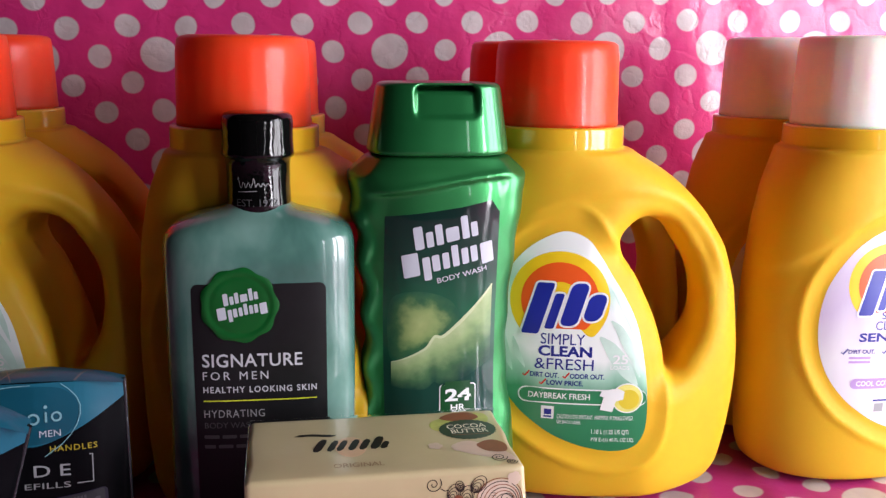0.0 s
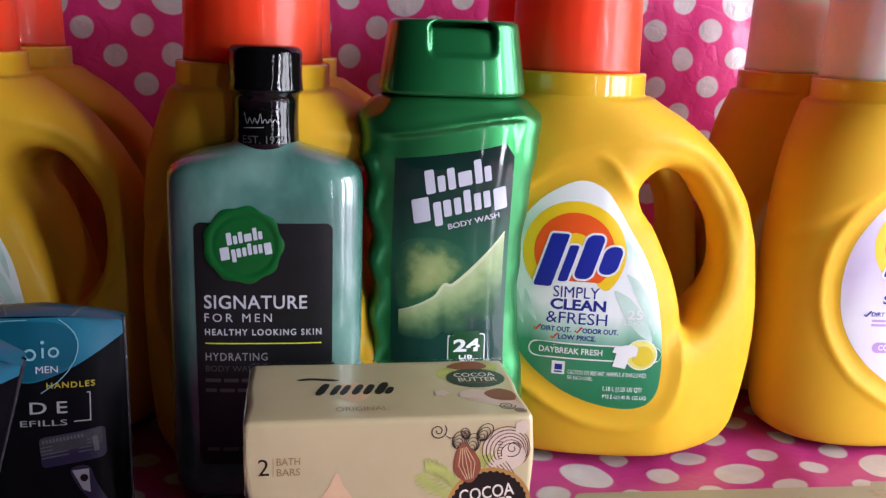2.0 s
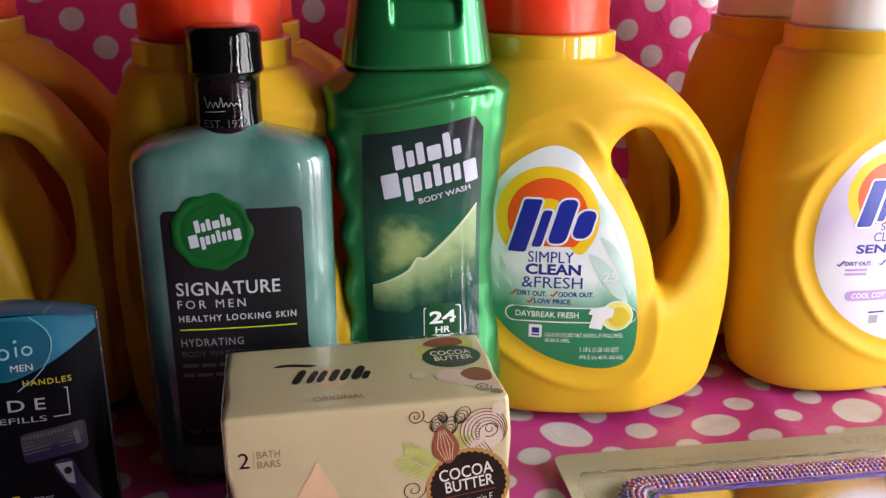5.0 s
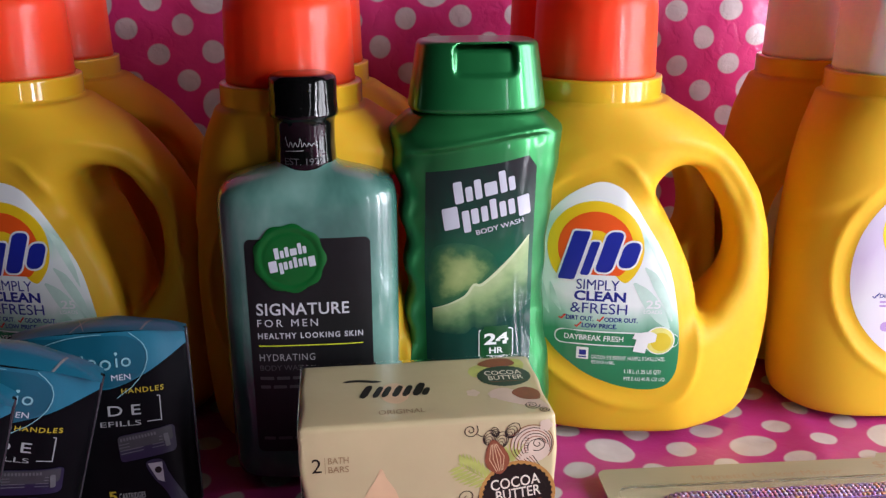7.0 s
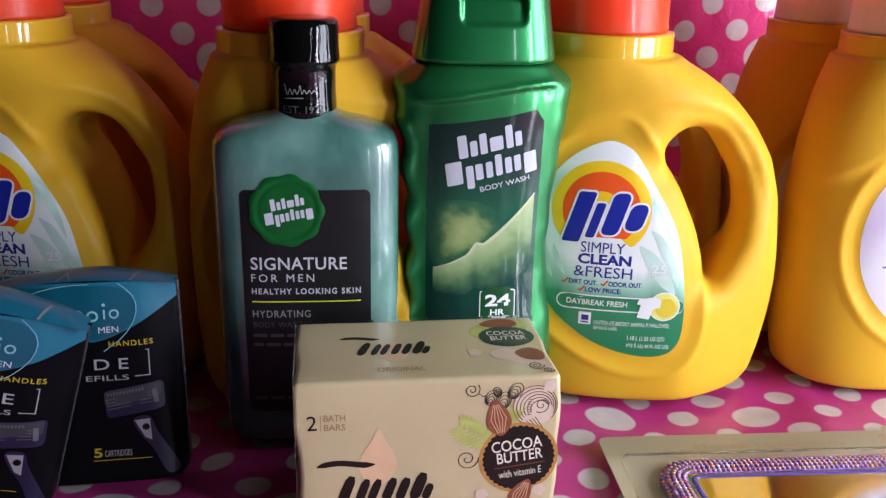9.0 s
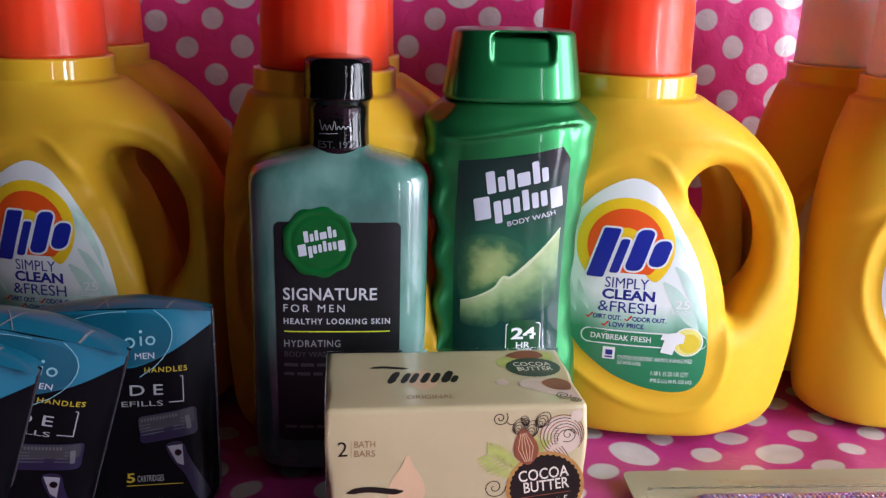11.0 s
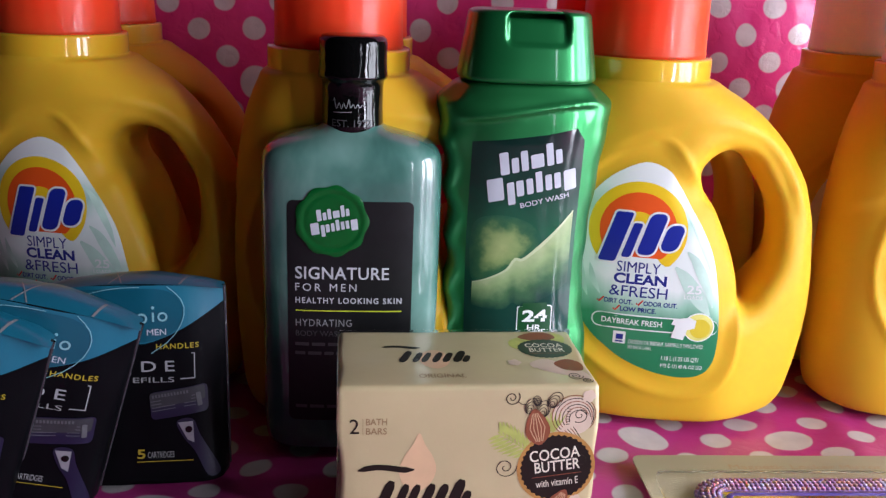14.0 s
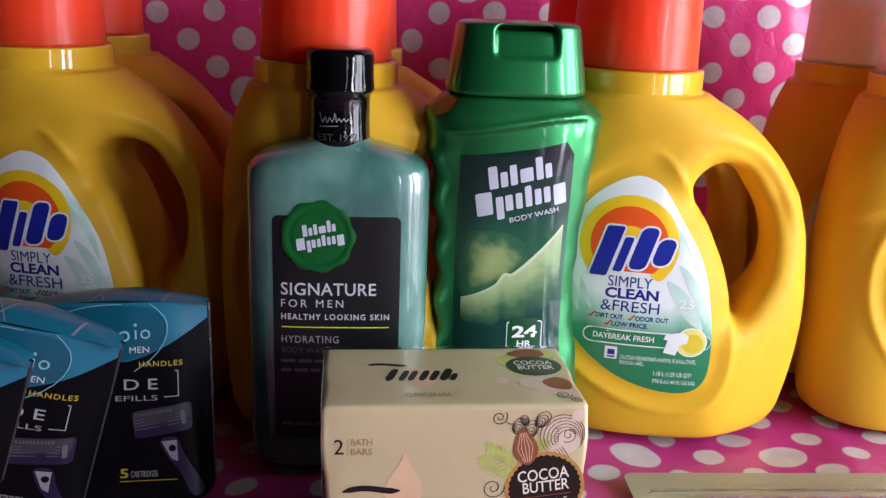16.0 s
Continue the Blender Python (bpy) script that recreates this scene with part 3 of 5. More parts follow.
def table_point(a, b):
    x, y = -1.1 + 1.76 * a, -0.30 + 1.10 * b
    return (x, y, min(0.0, crease(x, y, 11.0, 0.0055) - 0.0046))


WH, TH = 0.0178, 0.0187
sheet("backdrop", M_SHEET_WALL, 330, 100, wall_point, lambda x, y, z: (WH * (2.496 + 56.0 * x + 2.316 * (z - 0.2) + 3.27 * x * x), WH * (-0.948 - 1.311 * x + 56.69 * (z - 0.2) + 1.264 * x * x)), "bright pink plastic sheet with white polka dots hung behind")
sheet("table_covering", M_SHEET_TABLE, 330, 165, table_point, lambda x, y, z: (TH * (-10.293 + 52.73 * x + 6.489 * y), TH * (-24.354 - 8.076 * x + 55.49 * y)), "creased pink plastic table cover with white polka dots")


def table():
    ob = thing("table", pose(0, 0.25, -0.006), "plain wooden table under a pink dotted cover", "table")
    part("tabletop", box((-1.1, -0.55, -0.034), (0.66, 0.52, -0.002), 0.003), M_WOOD, ob)
    for x in (-1.03, 0.60):
        for y in (-0.48, 0.40):
            part("leg", box((x - 0.03, y - 0.03, -0.744), (x + 0.03, y + 0.03, -0.034), 0.004), M_WOOD, ob)


table()

# ---- detergent bottles ----
JUG_L = profile([(-5, 43), (0, 43), (4, 45.5), (12, 48), (40, 50.5), (75, 51.5), (100, 51), (121, 49.5), (133, 48), (150, 44.5), (163, 39.5), (169, 36), (190, 34)], 3.0)
JUG_R = profile([(-5, 84), (0, 84), (8, 90.5), (26, 94), (42, 96), (57, 97), (73, 96.5), (103, 93), (123, 87), (139, 77), (149, 68), (157, 59), (165, 47), (169, 37), (190, 33)], 3.0)
JUG_B = profile([(-5, 37), (0, 37.5), (6, 39), (30, 40), (80, 40), (120, 38.5), (145, 36.5), (165, 34), (190, 33)], 4.0)
JUG_HOLE = loop_curve([(41, 136), (35, 131), (33, 125), (35, 118), (40, 111), (45, 100), (50, 88), (54, 76), (57, 64), (62, 64.5), (66, 71), (70, 80), (71.5, 89), (71, 100), (68, 112), (62, 123), (55, 133), (48, 136.5)], 108)
JUG_LABEL = loop_curve([(3, 134), (14, 131), (20, 124), (27, 113), (34, 102), (40, 89), (44, 72), (46, 58), (46.5, 43), (45, 34), (40, 28), (30, 26), (16, 28), (2, 33), (-9, 40), (-17, 47), (-25, 58), (-30, 72), (-31, 88), (-28, 103), (-21, 116), (-11, 127)], 110)
JUG_PANEL = loop_curve([(4, 139), (12.5, 140.5), (21.5, 130), (31, 115.5), (38.5, 103.5), (45, 90), (49.5, 73), (52, 58), (52.5, 42), (50, 30), (44, 23), (31, 20), (15, 22), (0, 28), (-12, 35.5), (-21, 43), (-29.5, 56), (-35, 72), (-36, 89), (-32.5, 105), (-24.5, 119), (-12, 131.5)], 110)
JUG_ARCH = loop_curve([(-62, 96), (-30, 124), (-14, 137), (0, 146), (20, 151.5), (41, 152.5), (60, 146), (74, 131), (83, 112), (87, 95), (87, 60), (50, 40), (0, 50), (-62, 60)], 112)


def jug(x, y, z):
    l, r, b = JUG_L(z), JUG_R(z), JUG_B(z)
    a, c = (l + r) / 2, (r - l) / 2
    b = b * (1 - 0.22 * step(0.045, 0.085, x) * step(0.175, 0.14, z))
    n = 2.35
    g = ((np.abs(x - c) / a) ** n + (np.abs(y) / b) ** n) ** (1 / n)
    f = (g - 1) * np.minimum(a, b)
    hole = loop_distance(JUG_HOLE, x, z)
    f = smax(f, -hole, 0.017)
    arch = loop_distance(JUG_ARCH, x, z)
    f = f + 0.0018 * step(0.0030, -0.0045, arch) * step(0.085, 0.135, z) * step(0.0, -0.012, y)
    panel = loop_distance(JUG_PANEL, x, z)
    f = f + 0.0014 * (1 - 0.5 * step(0.122, 0.140, z)) * step(0.0036, -0.0036, panel) * step(0.0, -0.01, y)
    f = f - 0.0007 * np.exp(-((panel - 0.0044) / 0.0019) ** 2) * step(0.0, -0.01, y)
    f = smax(f, -z, 0.004)
    f = smax(f, z - 0.1705, 0.002)
    neck = np.maximum(np.hypot(x, y) - 0.0335, np.abs(z - 0.170) - 0.0115)
    return smin(f, neck, 0.0025)


def jug_front():
    """Front face on a grid, read between its points."""
    xs, zs = np.linspace(-0.05, 0.06, 111), np.linspace(0.01, 0.15, 141)
    X, Z = np.meshgrid(xs, zs, indexing="ij")
    Y = front_of(jug, 0.06)(X, Z)

    def surf(x, z):
        u, w = np.clip((np.asarray(x) + 0.05) / 0.001, 0, 109.99), np.clip((np.asarray(z) - 0.01) / 0.001, 0, 139.99)
        i, j = u.astype(int), w.astype(int)
        p, q = u - i, w - j
        return Y[i, j] * (1 - p) * (1 - q) + Y[i + 1, j] * p * (1 - q) + Y[i, j + 1] * (1 - p) * q + Y[i + 1, j + 1] * p * q
    return surf


JUG_BODY = part("body", solid(jug, (-0.056, -0.046, -0.003), (0.102, 0.046, 0.185), 0.0014), M_YELLOW)
JUG_MESH = JUG_BODY.data
bpy.data.objects.remove(JUG_BODY)
JUG_SURF = jug_front()


def cap_shape(rise=0.0):
    pts = [(29.0, 181.2), (30.4, 181.4), (30.6, 183.5), (30.3, 184.5), (30.0, 200), (29.6, 214 + rise), (28.9, 219.6 + rise), (27.2, 220.9 + rise), (24, 221.5 + rise), (3, 221.7 + rise)]
    v, f = lathe(pts, 96)
    out = []
    for i, (x, y, z) in enumerate(v):
        a = math.atan2(y, x)
        k = 1 + (0.004 * math.cos(24 * a) if 0.186 < z < 0.2175 + rise / 1000 else 0)
        out.append((x * k, y * k, z))
    return out, f


def emblem(label_ob, surf, cx, cz, s):
    """Ring emblem with a slanted blue block mark, unlettered."""
    def ring(r):
        p = disc(0, 0, r * s, 96)
        low = p[:, 1] < -0.0135
        wide = np.clip(1.25 - np.abs(p[:, 0]) / 0.013, 0, 1)
        p[:, 1] = np.where(low, p[:, 1] + (-0.0135 - p[:, 1]) * np.minimum(1, 2.2 * wide), p[:, 1])
        return p + np.array([cx, cz]) / 1000

    printed("emblem_ring", patch(ring(23.5), rings=14, centre=(cx, cz)), M_RING_Y, label_ob, surf, 2)
    printed("emblem_ring", patch(ring(18.3), rings=12, centre=(cx, cz)), M_RING_O, label_ob, surf, 3)
    printed("emblem_ring", patch(disc(cx, cz - 0.5, 9.5 * s), rings=7), M_RING_Y, label_ob, surf, 4)
    # plain slanted bars in two layers
    masses = [bar(-15.6, -7.4, 84.4, 109.4, 0.30, r=1.2), bar(-4.8, -0.4, 87.2, 104.4, 0.30, r=1.2), bar(2.2, 10.4, 89.0, 109.6, 0.30, r=3.0), bar(13.0, 21.4, 91.6, 104.6, 0.30, r=3.6)]
    for grow, layer, m in ((1.0, 5, M_WHITE), (0.0, 6, M_BLUE)):
        for lp in masses:
            nrm = np.roll(lp, -1, 0) - np.roll(lp, 1, 0)
            nrm = np.stack([nrm[:, 1], -nrm[:, 0]], -1) / np.maximum(np.linalg.norm(nrm, axis=1, keepdims=True), 1e-9)
            area = (lp[:, 0] * np.roll(lp[:, 1], -1) - np.roll(lp[:, 0], -1) * lp[:, 1]).sum()
            q = lp + nrm * grow / 1000 * (1 if area > 0 else -1)
            q = (q - np.array([2.5, 101]) / 1000) * s + np.array([cx, cz]) / 1000
            printed("emblem_block", patch(q, rings=6), m, label_ob, surf, layer)


def check_mark(x, z, m, label_ob, surf):
    printed("check_mark", ribbon([(x, z + 1.2), (x + 1.0, z + 0.3), (x + 3.2, z + 3.0)], 0.75), m, label_ob, surf, 3)


def detergent_bottle(m, cap_material, label, variant):
    ob = thing("detergent_bottle", m, label, "bottle", "detergent bottles")
    part("body", JUG_MESH, M_YELLOW, ob)
    part("neck_ring", lathe([(32.6, 169.4), (33.5, 169.7), (33.75, 170.3), (33.75, 171.0), (33.75, 175.5), (33.75, 180.2), (33.75, 180.7), (33.5, 181.3), (32.9, 181.6), (29, 181.7)], 128), M_YELLOW_NECK, ob, "glossy yellow neck ring")
    part("cap", cap_shape(4.5 if variant == "lilac" else 0.0), cap_material, ob, "cream plastic screw cap" if variant == "lilac" else "orange plastic screw cap")
    s = JUG_SURF
    lab = printed("label", patch(JUG_LABEL, rings=22, centre=(8, 78)), M_LBL_LILAC if variant == "lilac" else M_LBL_GREEN, ob, s, 1, "printed oval front label")
    emblem(lab, s, 2.5, 105 if variant == "lilac" else 101, 0.9 if variant == "lilac" else 1.0)
    L = lambda w, x0, x1, z0, z1, m, b=0.0, up=2.6: printed("lettering", letters(w, x0, x1, z0, z1, b), m, lab, s, up)
    if variant == "lilac":
        L("SIMPLY", -1, 18, 88.0, 91.6, M_NAVY)
        L("CLEAN &", -4, 20, 82.4, 87.0, M_NAVY)
        L("SENSITIVE", -12, 28, 76.4, 81.0, M_NAVY, 0.03)
        check_mark(-20, 69.8, M_NAVY, lab, s)
        L("DIRT OUT.", -16.5, -3, 70.2, 72.4, M_NAVY, 0.02)
        check_mark(1, 69.8, M_NAVY, lab, s)
        L("GENTLE", 5, 16, 70.2, 72.4, M_NAVY, 0.02)
        for z in (67.4, 65.2):
            printed("bar", patch(bar(-16, -5, z, z + 1.2), rings=2), M_LILAC, lab, s, 3)
        printed("banner", patch(bar(-14, 40, 51.5, 57.0, r=2.7), rings=3), M_LILAC, lab, s, 3)
        L("COOL COTTON", -11, 14, 52.9, 55.7, M_WHITE, 0.02, 4.2)
        printed("bar", patch(bar(-1, 8, 44.6, 45.5), rings=2), M_NAVY, lab, s, 3)
        printed("badge", patch(bar(0, 5, 39.0, 43.4, r=0.3), rings=2), M_PALE, lab, s, 3)
    else:
        L("SIMPLY", -6, 15, 79.6, 85, M_NAVY)
        L("CLEAN", -7, 18.5, 73.6, 79, M_NAVY, 0.035)
        L("&FRESH", -8.5, 19.5, 67, 72.6, M_NAVY)
        check_mark(-14, 62.6, M_RED, lab, s)
        L("DIRT OUT.", -10.5, 3.2, 62.8, 65.3, M_NAVY, 0.02)
        check_mark(5, 62.6, M_RED, lab, s)
        L("ODOR OUT.", 8.5, 25, 62.8, 65.3, M_NAVY, 0.02)
        check_mark(-6, 59, M_RED, lab, s)
        L("LOW PRICE.", -2.5, 15, 59.1, 61.6, M_NAVY, 0.02)
        printed("banner", patch(bar(-16, 46, 49.6, 57.6, r=3.9), rings=3), M_WHITE, lab, s, 2)
        printed("banner", patch(bar(-15.3, 45.9, 50.3, 56.9, r=3.3), rings=3), M_PGREEN, lab, s, 3)
        L("DAYBREAK FRESH", -11, 18.5, 52.2, 55.2, M_WHITE, 0.015, 4.2)
        printed("fruit", patch(disc(36.5, 53.6, 7.6), rings=3), M_WHITE, lab, s, 4)
        printed("fruit", patch(disc(36.5, 53.6, 7.0), rings=3), M_LEMON, lab, s, 5)
        printed("fruit", patch(disc(37.2, 53.0, 5.0), rings=3), M_YELLOWPRINT, lab, s, 6)
        printed("shirt", patch(np.array([(23.5, 47.5), (29.5, 46.5), (31, 52), (34.5, 53), (35, 57), (32, 58.5), (29, 58.2), (24, 57), (23, 54.5), (25, 54)]) / 1000, rings=3), M_WHITE, lab, s, 7)
        for pts, wide in (([(24, 112), (29, 106), (33, 98), (36.5, 90), (39, 82)], 3.2), ([(27, 92), (31, 88), (35, 81), (39, 73), (42, 64)], 5.0), ([(22, 84), (27, 79), (32, 72), (37, 65), (41, 60)], 7.5), ([(-25, 88), (-24, 80), (-22, 72), (-19, 65)], 4.0), ([(-19, 82), (-17, 74), (-13, 67)], 3.0)):
            q = np.array(pts, float)
            s_ = np.linspace(0, len(q) - 1, 24)
            edge = ribbon(np.stack([np.interp(s_, range(len(q)), q[:, i]) for i in (0, 1)], -1), wide, True)[0]
            printed("leaf_wash", patch(np.concatenate([edge[:24], edge[:23:-1]]), rings=5), M_WASH, lab, s, 2.2)
        L("25", 28.6, 35.8, 70.8, 75.3, M_WHITE, 0.02, 4.5)
        L("LOADS", 27.6, 36.6, 68, 70, M_WHITE, 0.01, 4.5)
        printed("badge", patch(bar(-4.6, 1.5, 41.8, 48.3, r=0.4), rings=2), M_WHITE, lab, s, 3)
        printed("badge", patch(bar(-3.2, 0.3, 44.0, 46.8, r=0.2), rings=2), M_NAVY, lab, s, 4)
        printed("bar", patch(bar(-3.4, 0.4, 42.6, 43.4), rings=2), M_NAVY, lab, s, 4)
        L("CAUTION: EYE IRRITANT. HARMFUL IF SWALLOWED.", 3, 40, 42.2, 44.4, M_WHITE)
        L("SEE BACK LABEL.", 3, 15, 39.6, 41.4, M_WHITE)
        L("1.18 L (1.25 US QT/", 20, 38.5, 34.2, 37.2, M_WHITE, 0.01)
        L("PTE É.-U.) 40 FL OZ LIQ.", 20, 41, 30.4, 33.4, M_WHITE, 0.01)
    return ob


FRESH = "yellow plastic detergent bottle with handle, orange cap and green label"
jug_a = detergent_bottle(pose(0.050, 0.495, 0, rz=0), M_ORANGE, FRESH, "fresh")
for x, y, rz in ((-0.2415, 0.470, 2), (-0.0957, 0.460, 4), (-0.257, 0.550, 2), (-0.105, 0.535, 4), (0.037, 0.567, 2)):
    copy_thing(jug_a, pose(x, y, 0, rz=rz))
MILD = "yellow plastic detergent bottle with handle, cream cap and lilac label"
jug_b = detergent_bottle(pose(0.205, 0.520, 0, rz=18), M_CREAM, MILD, "lilac")
copy_thing(jug_b, pose(0.185, 0.585, 0, rz=8))


# ---- teal body wash bottle ----
SIG_A = profile([(-5, 37.5), (0, 38.5), (4, 40), (9, 40.3), (60, 40.3), (131, 40.3), (136, 40.1), (139.5, 39.3), (142.5, 36.9), (145, 32.9), (147, 27.8), (148.5, 22.3), (149.6, 17), (150.4, 13.5), (160, 12)], 0.9)
SIG_B = profile([(-5, 21.3), (0, 21.8), (4, 22.3), (8, 22.5), (60, 22.5), (128, 22.5), (137, 22.2), (141, 21.2), (144, 19.4), (146.5, 16.8), (148.5, 14), (150, 12.5), (160, 12)], 0.9)


def sig(x, y, z):
    a, b = SIG_A(z), SIG_B(z)
    n = 2.2 + 1.6 * step(0.150, 0.138, z)
    g = ((np.abs(x) / a) ** n + (np.abs(y) / b) ** n) ** (1 / n)
    return smax(smax((g - 1) * np.minimum(a, b), -z, 0.002), z - 0.153, 0.002)


def teal_wash():
    ob = thing("body_wash_bottle", pose(-0.0815, 0.4240, 0, rz=10), "pearly teal body wash bottle with black label and black cap", "bottle")
    part("body", solid(sig, (-0.044, -0.026, -0.002), (0.044, 0.026, 0.154), 0.0014), M_TEALGEL, ob)
    v, f = lathe([(12.5, 146.5), (13.9, 147.2), (13.6, 152), (13.3, 160), (13.4, 168), (13.8, 170.6), (15.0, 171.4), (15.3, 172.6), (15.1, 174), (14.8, 178), (14.9, 186), (14.6, 188), (13.4, 189.4), (11.5, 189.9), (2, 190)], 72)
    w = []
    for x, y, z in v:
        a = math.atan2(y, x)
        k = 1 + 0.012 * noise.noise(Vector((math.cos(a) * 3, math.sin(a) * 3, z * 160))) + 0.006 * noise.noise(Vector((math.cos(a) * 9, math.sin(a) * 9, z * 300)))
        w.append((x * k, y * k, z))
    cap = part("cap", (w, f), M_BLACKCAP, ob, "black shrink-wrapped cap and neck")
    neck = lambda x, z: -np.sqrt(np.maximum(0.0139**2 - np.asarray(x) ** 2, 1e-8))
    pts = [(-8 + 14 * i / 40, 160.5 + 1.5 * math.sin(i * 1.1) * (1 - i / 60) + (2 if i in (0, 1, 19, 20) else 0)) for i in range(41)]
    printed("script_line", ribbon(pts, 0.28), M_GREYPRINT, cap, neck, 1)
    printed("script_line", ribbon([(-8 + i, 157.5 + 0.06 * i) for i in range(9)], 0.28), M_GREYPRINT, cap, neck, 1)
    printed("lettering", letters("EST. 1972", -8.5, 8.5, 151.5, 154.5), M_DIMPRINT, cap, neck, 1)
    s = front_of(sig, 0.04)
    lab = printed("label", patch(bar(-27.6, 27.6, 15.7, 120.7, r=3), rings=16), M_LABEL_BLACK, ob, s, 1, "matt black rectangular label")
    rise = lambda x, z: np.interp(1000 * np.hypot(np.asarray(x) + 0.008, np.asarray(z) - 0.1117), (0, 10.6, 11.6, 12.4, 13.2, 14.2, 15.4, 16.8), (0.5, 0.5, 0.4, 0.35, 0.55, 0.7, 0.55, 0.1)) / 1000
    wax = lambda x, z: s(x, z) - rise(x, z)
    seal = printed("seal", patch(disc(-8, 111.7, 15.8, 120, 0.035, 9), rings=30), M_SEAL, lab, wax, 1, "green wax seal emblem with silver blocks")
    two_line_mark("emblem_block", M_SILVER, seal, wax, 2.5, -8.6, 112.1, 0.42, 12)
    L = lambda w, x0, x1, z0, z1, m, b=0.0, gap=1.0: printed("lettering", letters(w, 0.985 * x0, 0.985 * x1, z0 + 2.3, z1 + 2.3, b, space=gap), m, lab, s, 2)
    L("SIGNATURE", -24.5, 17.5, 82.6, 88.4, M_PEARL, 0.012, 1.06)
    L("FOR MEN", -24.5, 3, 77.0, 80.6, M_PEARL, 0.0, 1.4)
    L("HEALTHY LOOKING SKIN", -24.5, 23.5, 71.2, 74.0, M_PEARL, 0.02, 1.25)
    printed("rule", ribbon([(-24.1 + 47.2 * i / 24, 70.0) for i in range(25)], 0.55), M_LIME, lab, s, 2)
    L("HYDRATING", -24.5, 1, 60.2, 63.6, M_GREYPRINT, 0.0, 1.15)
    L("BODY WASH", -24.5, -3, 55.4, 58.0, M_DIMPRINT)
    for z, x1 in ((53.0, 2), (48.6, 0), (22, 20)):
        x = -24.5
        while x < x1:
            w = random.uniform(3, 7)
            printed("bar", patch(bar(x, x + w, z, z + 1.6), rings=2), M_DIMPRINT, lab, s, 2)
            x += w + 1.2


teal_wash()

# ---- green body wash bottle ----
GRN_A = profile([(-5, 31), (0, 32), (4, 36), (12, 38), (38, 38.2), (55, 35.5), (75, 33.4), (100, 33.6), (120, 35.2), (150, 38.8), (161, 40.2), (163.2, 40.2), (166, 37.2), (170.5, 32), (171, 31.8), (180, 31)], 0.6)
GRN_B = profile([(-5, 17), (0, 18), (5, 21.5), (14, 23.4), (34, 23.6), (55, 22.4), (78, 21.2), (100, 21.2), (120, 21.9), (140, 22.8), (158, 22.8), (165, 21), (170, 18.5), (180, 18)], 2.0)


def grn(x, y, z):
    a, b = GRN_A(z), GRN_B(z)
    wave = 0.0013 * np.sin((z - 0.02) * 2 * math.pi / 0.024) * step(0.02, 0.035, z) * step(0.158, 0.145, z)
    a = a + wave * step(0.024, 0.034, np.abs(x)) * np.where(x < 0, 1.0, 0.3)
    n = 2.7
    g = ((np.abs(x) / a) ** n + (np.abs(y) / b) ** n) ** (1 / n)
    f = (g - 1) * np.minimum(a, b)
    line = 0.1545 + 0.0075 * step(-0.035, 0.030, x)
    front = step(0.0, -0.008, y)
    f = f + 0.0015 * step(0.0014, -0.0014, z - line) * step(0.035, 0.023, np.abs(x)) * front
    f = f - 0.0006 * np.exp(-((z - line - 0.0016) / 0.0016) ** 2) * step(0.034, 0.024, np.abs(x)) * front
    f = smax(f, 0.62 * (np.abs(x) - 0.0345) - 0.45 * (y + 0.0125) + 0.64 * (z - 0.1635), 0.0008)
    return smax(smax(f, -z, 0.004), z - 0.1712, 0.002)


def grn_cap(x, y, z):
    k = (z - 0.1715) / 0.031
    a, b = 0.0316 - 0.0045 * k, 0.0215 - 0.0035 * k
    n = 3.0
    g = ((np.abs(x) / a) ** n + (np.abs(y) / b) ** n) ** (1 / n)
    f = smax((g - 1) * b, np.abs(z - 0.187) - 0.0155, 0.0025)
    notch = np.maximum(loop_distance(bar(-12.8, 15.0, 187.6, 201.5, r=3.2), x, z), y)
    return f + (0.0009 + 0.0026 * np.clip((z - 0.188) / 0.012, 0, 1)) * step(0.0009, -0.0018, notch)


def fade(ob, values):
    lay = ob.data.uv_layers.new(name="fade")
    for loop in ob.data.loops:
        lay.data[loop.index].uv = (0.5, values[loop.vertex_index])


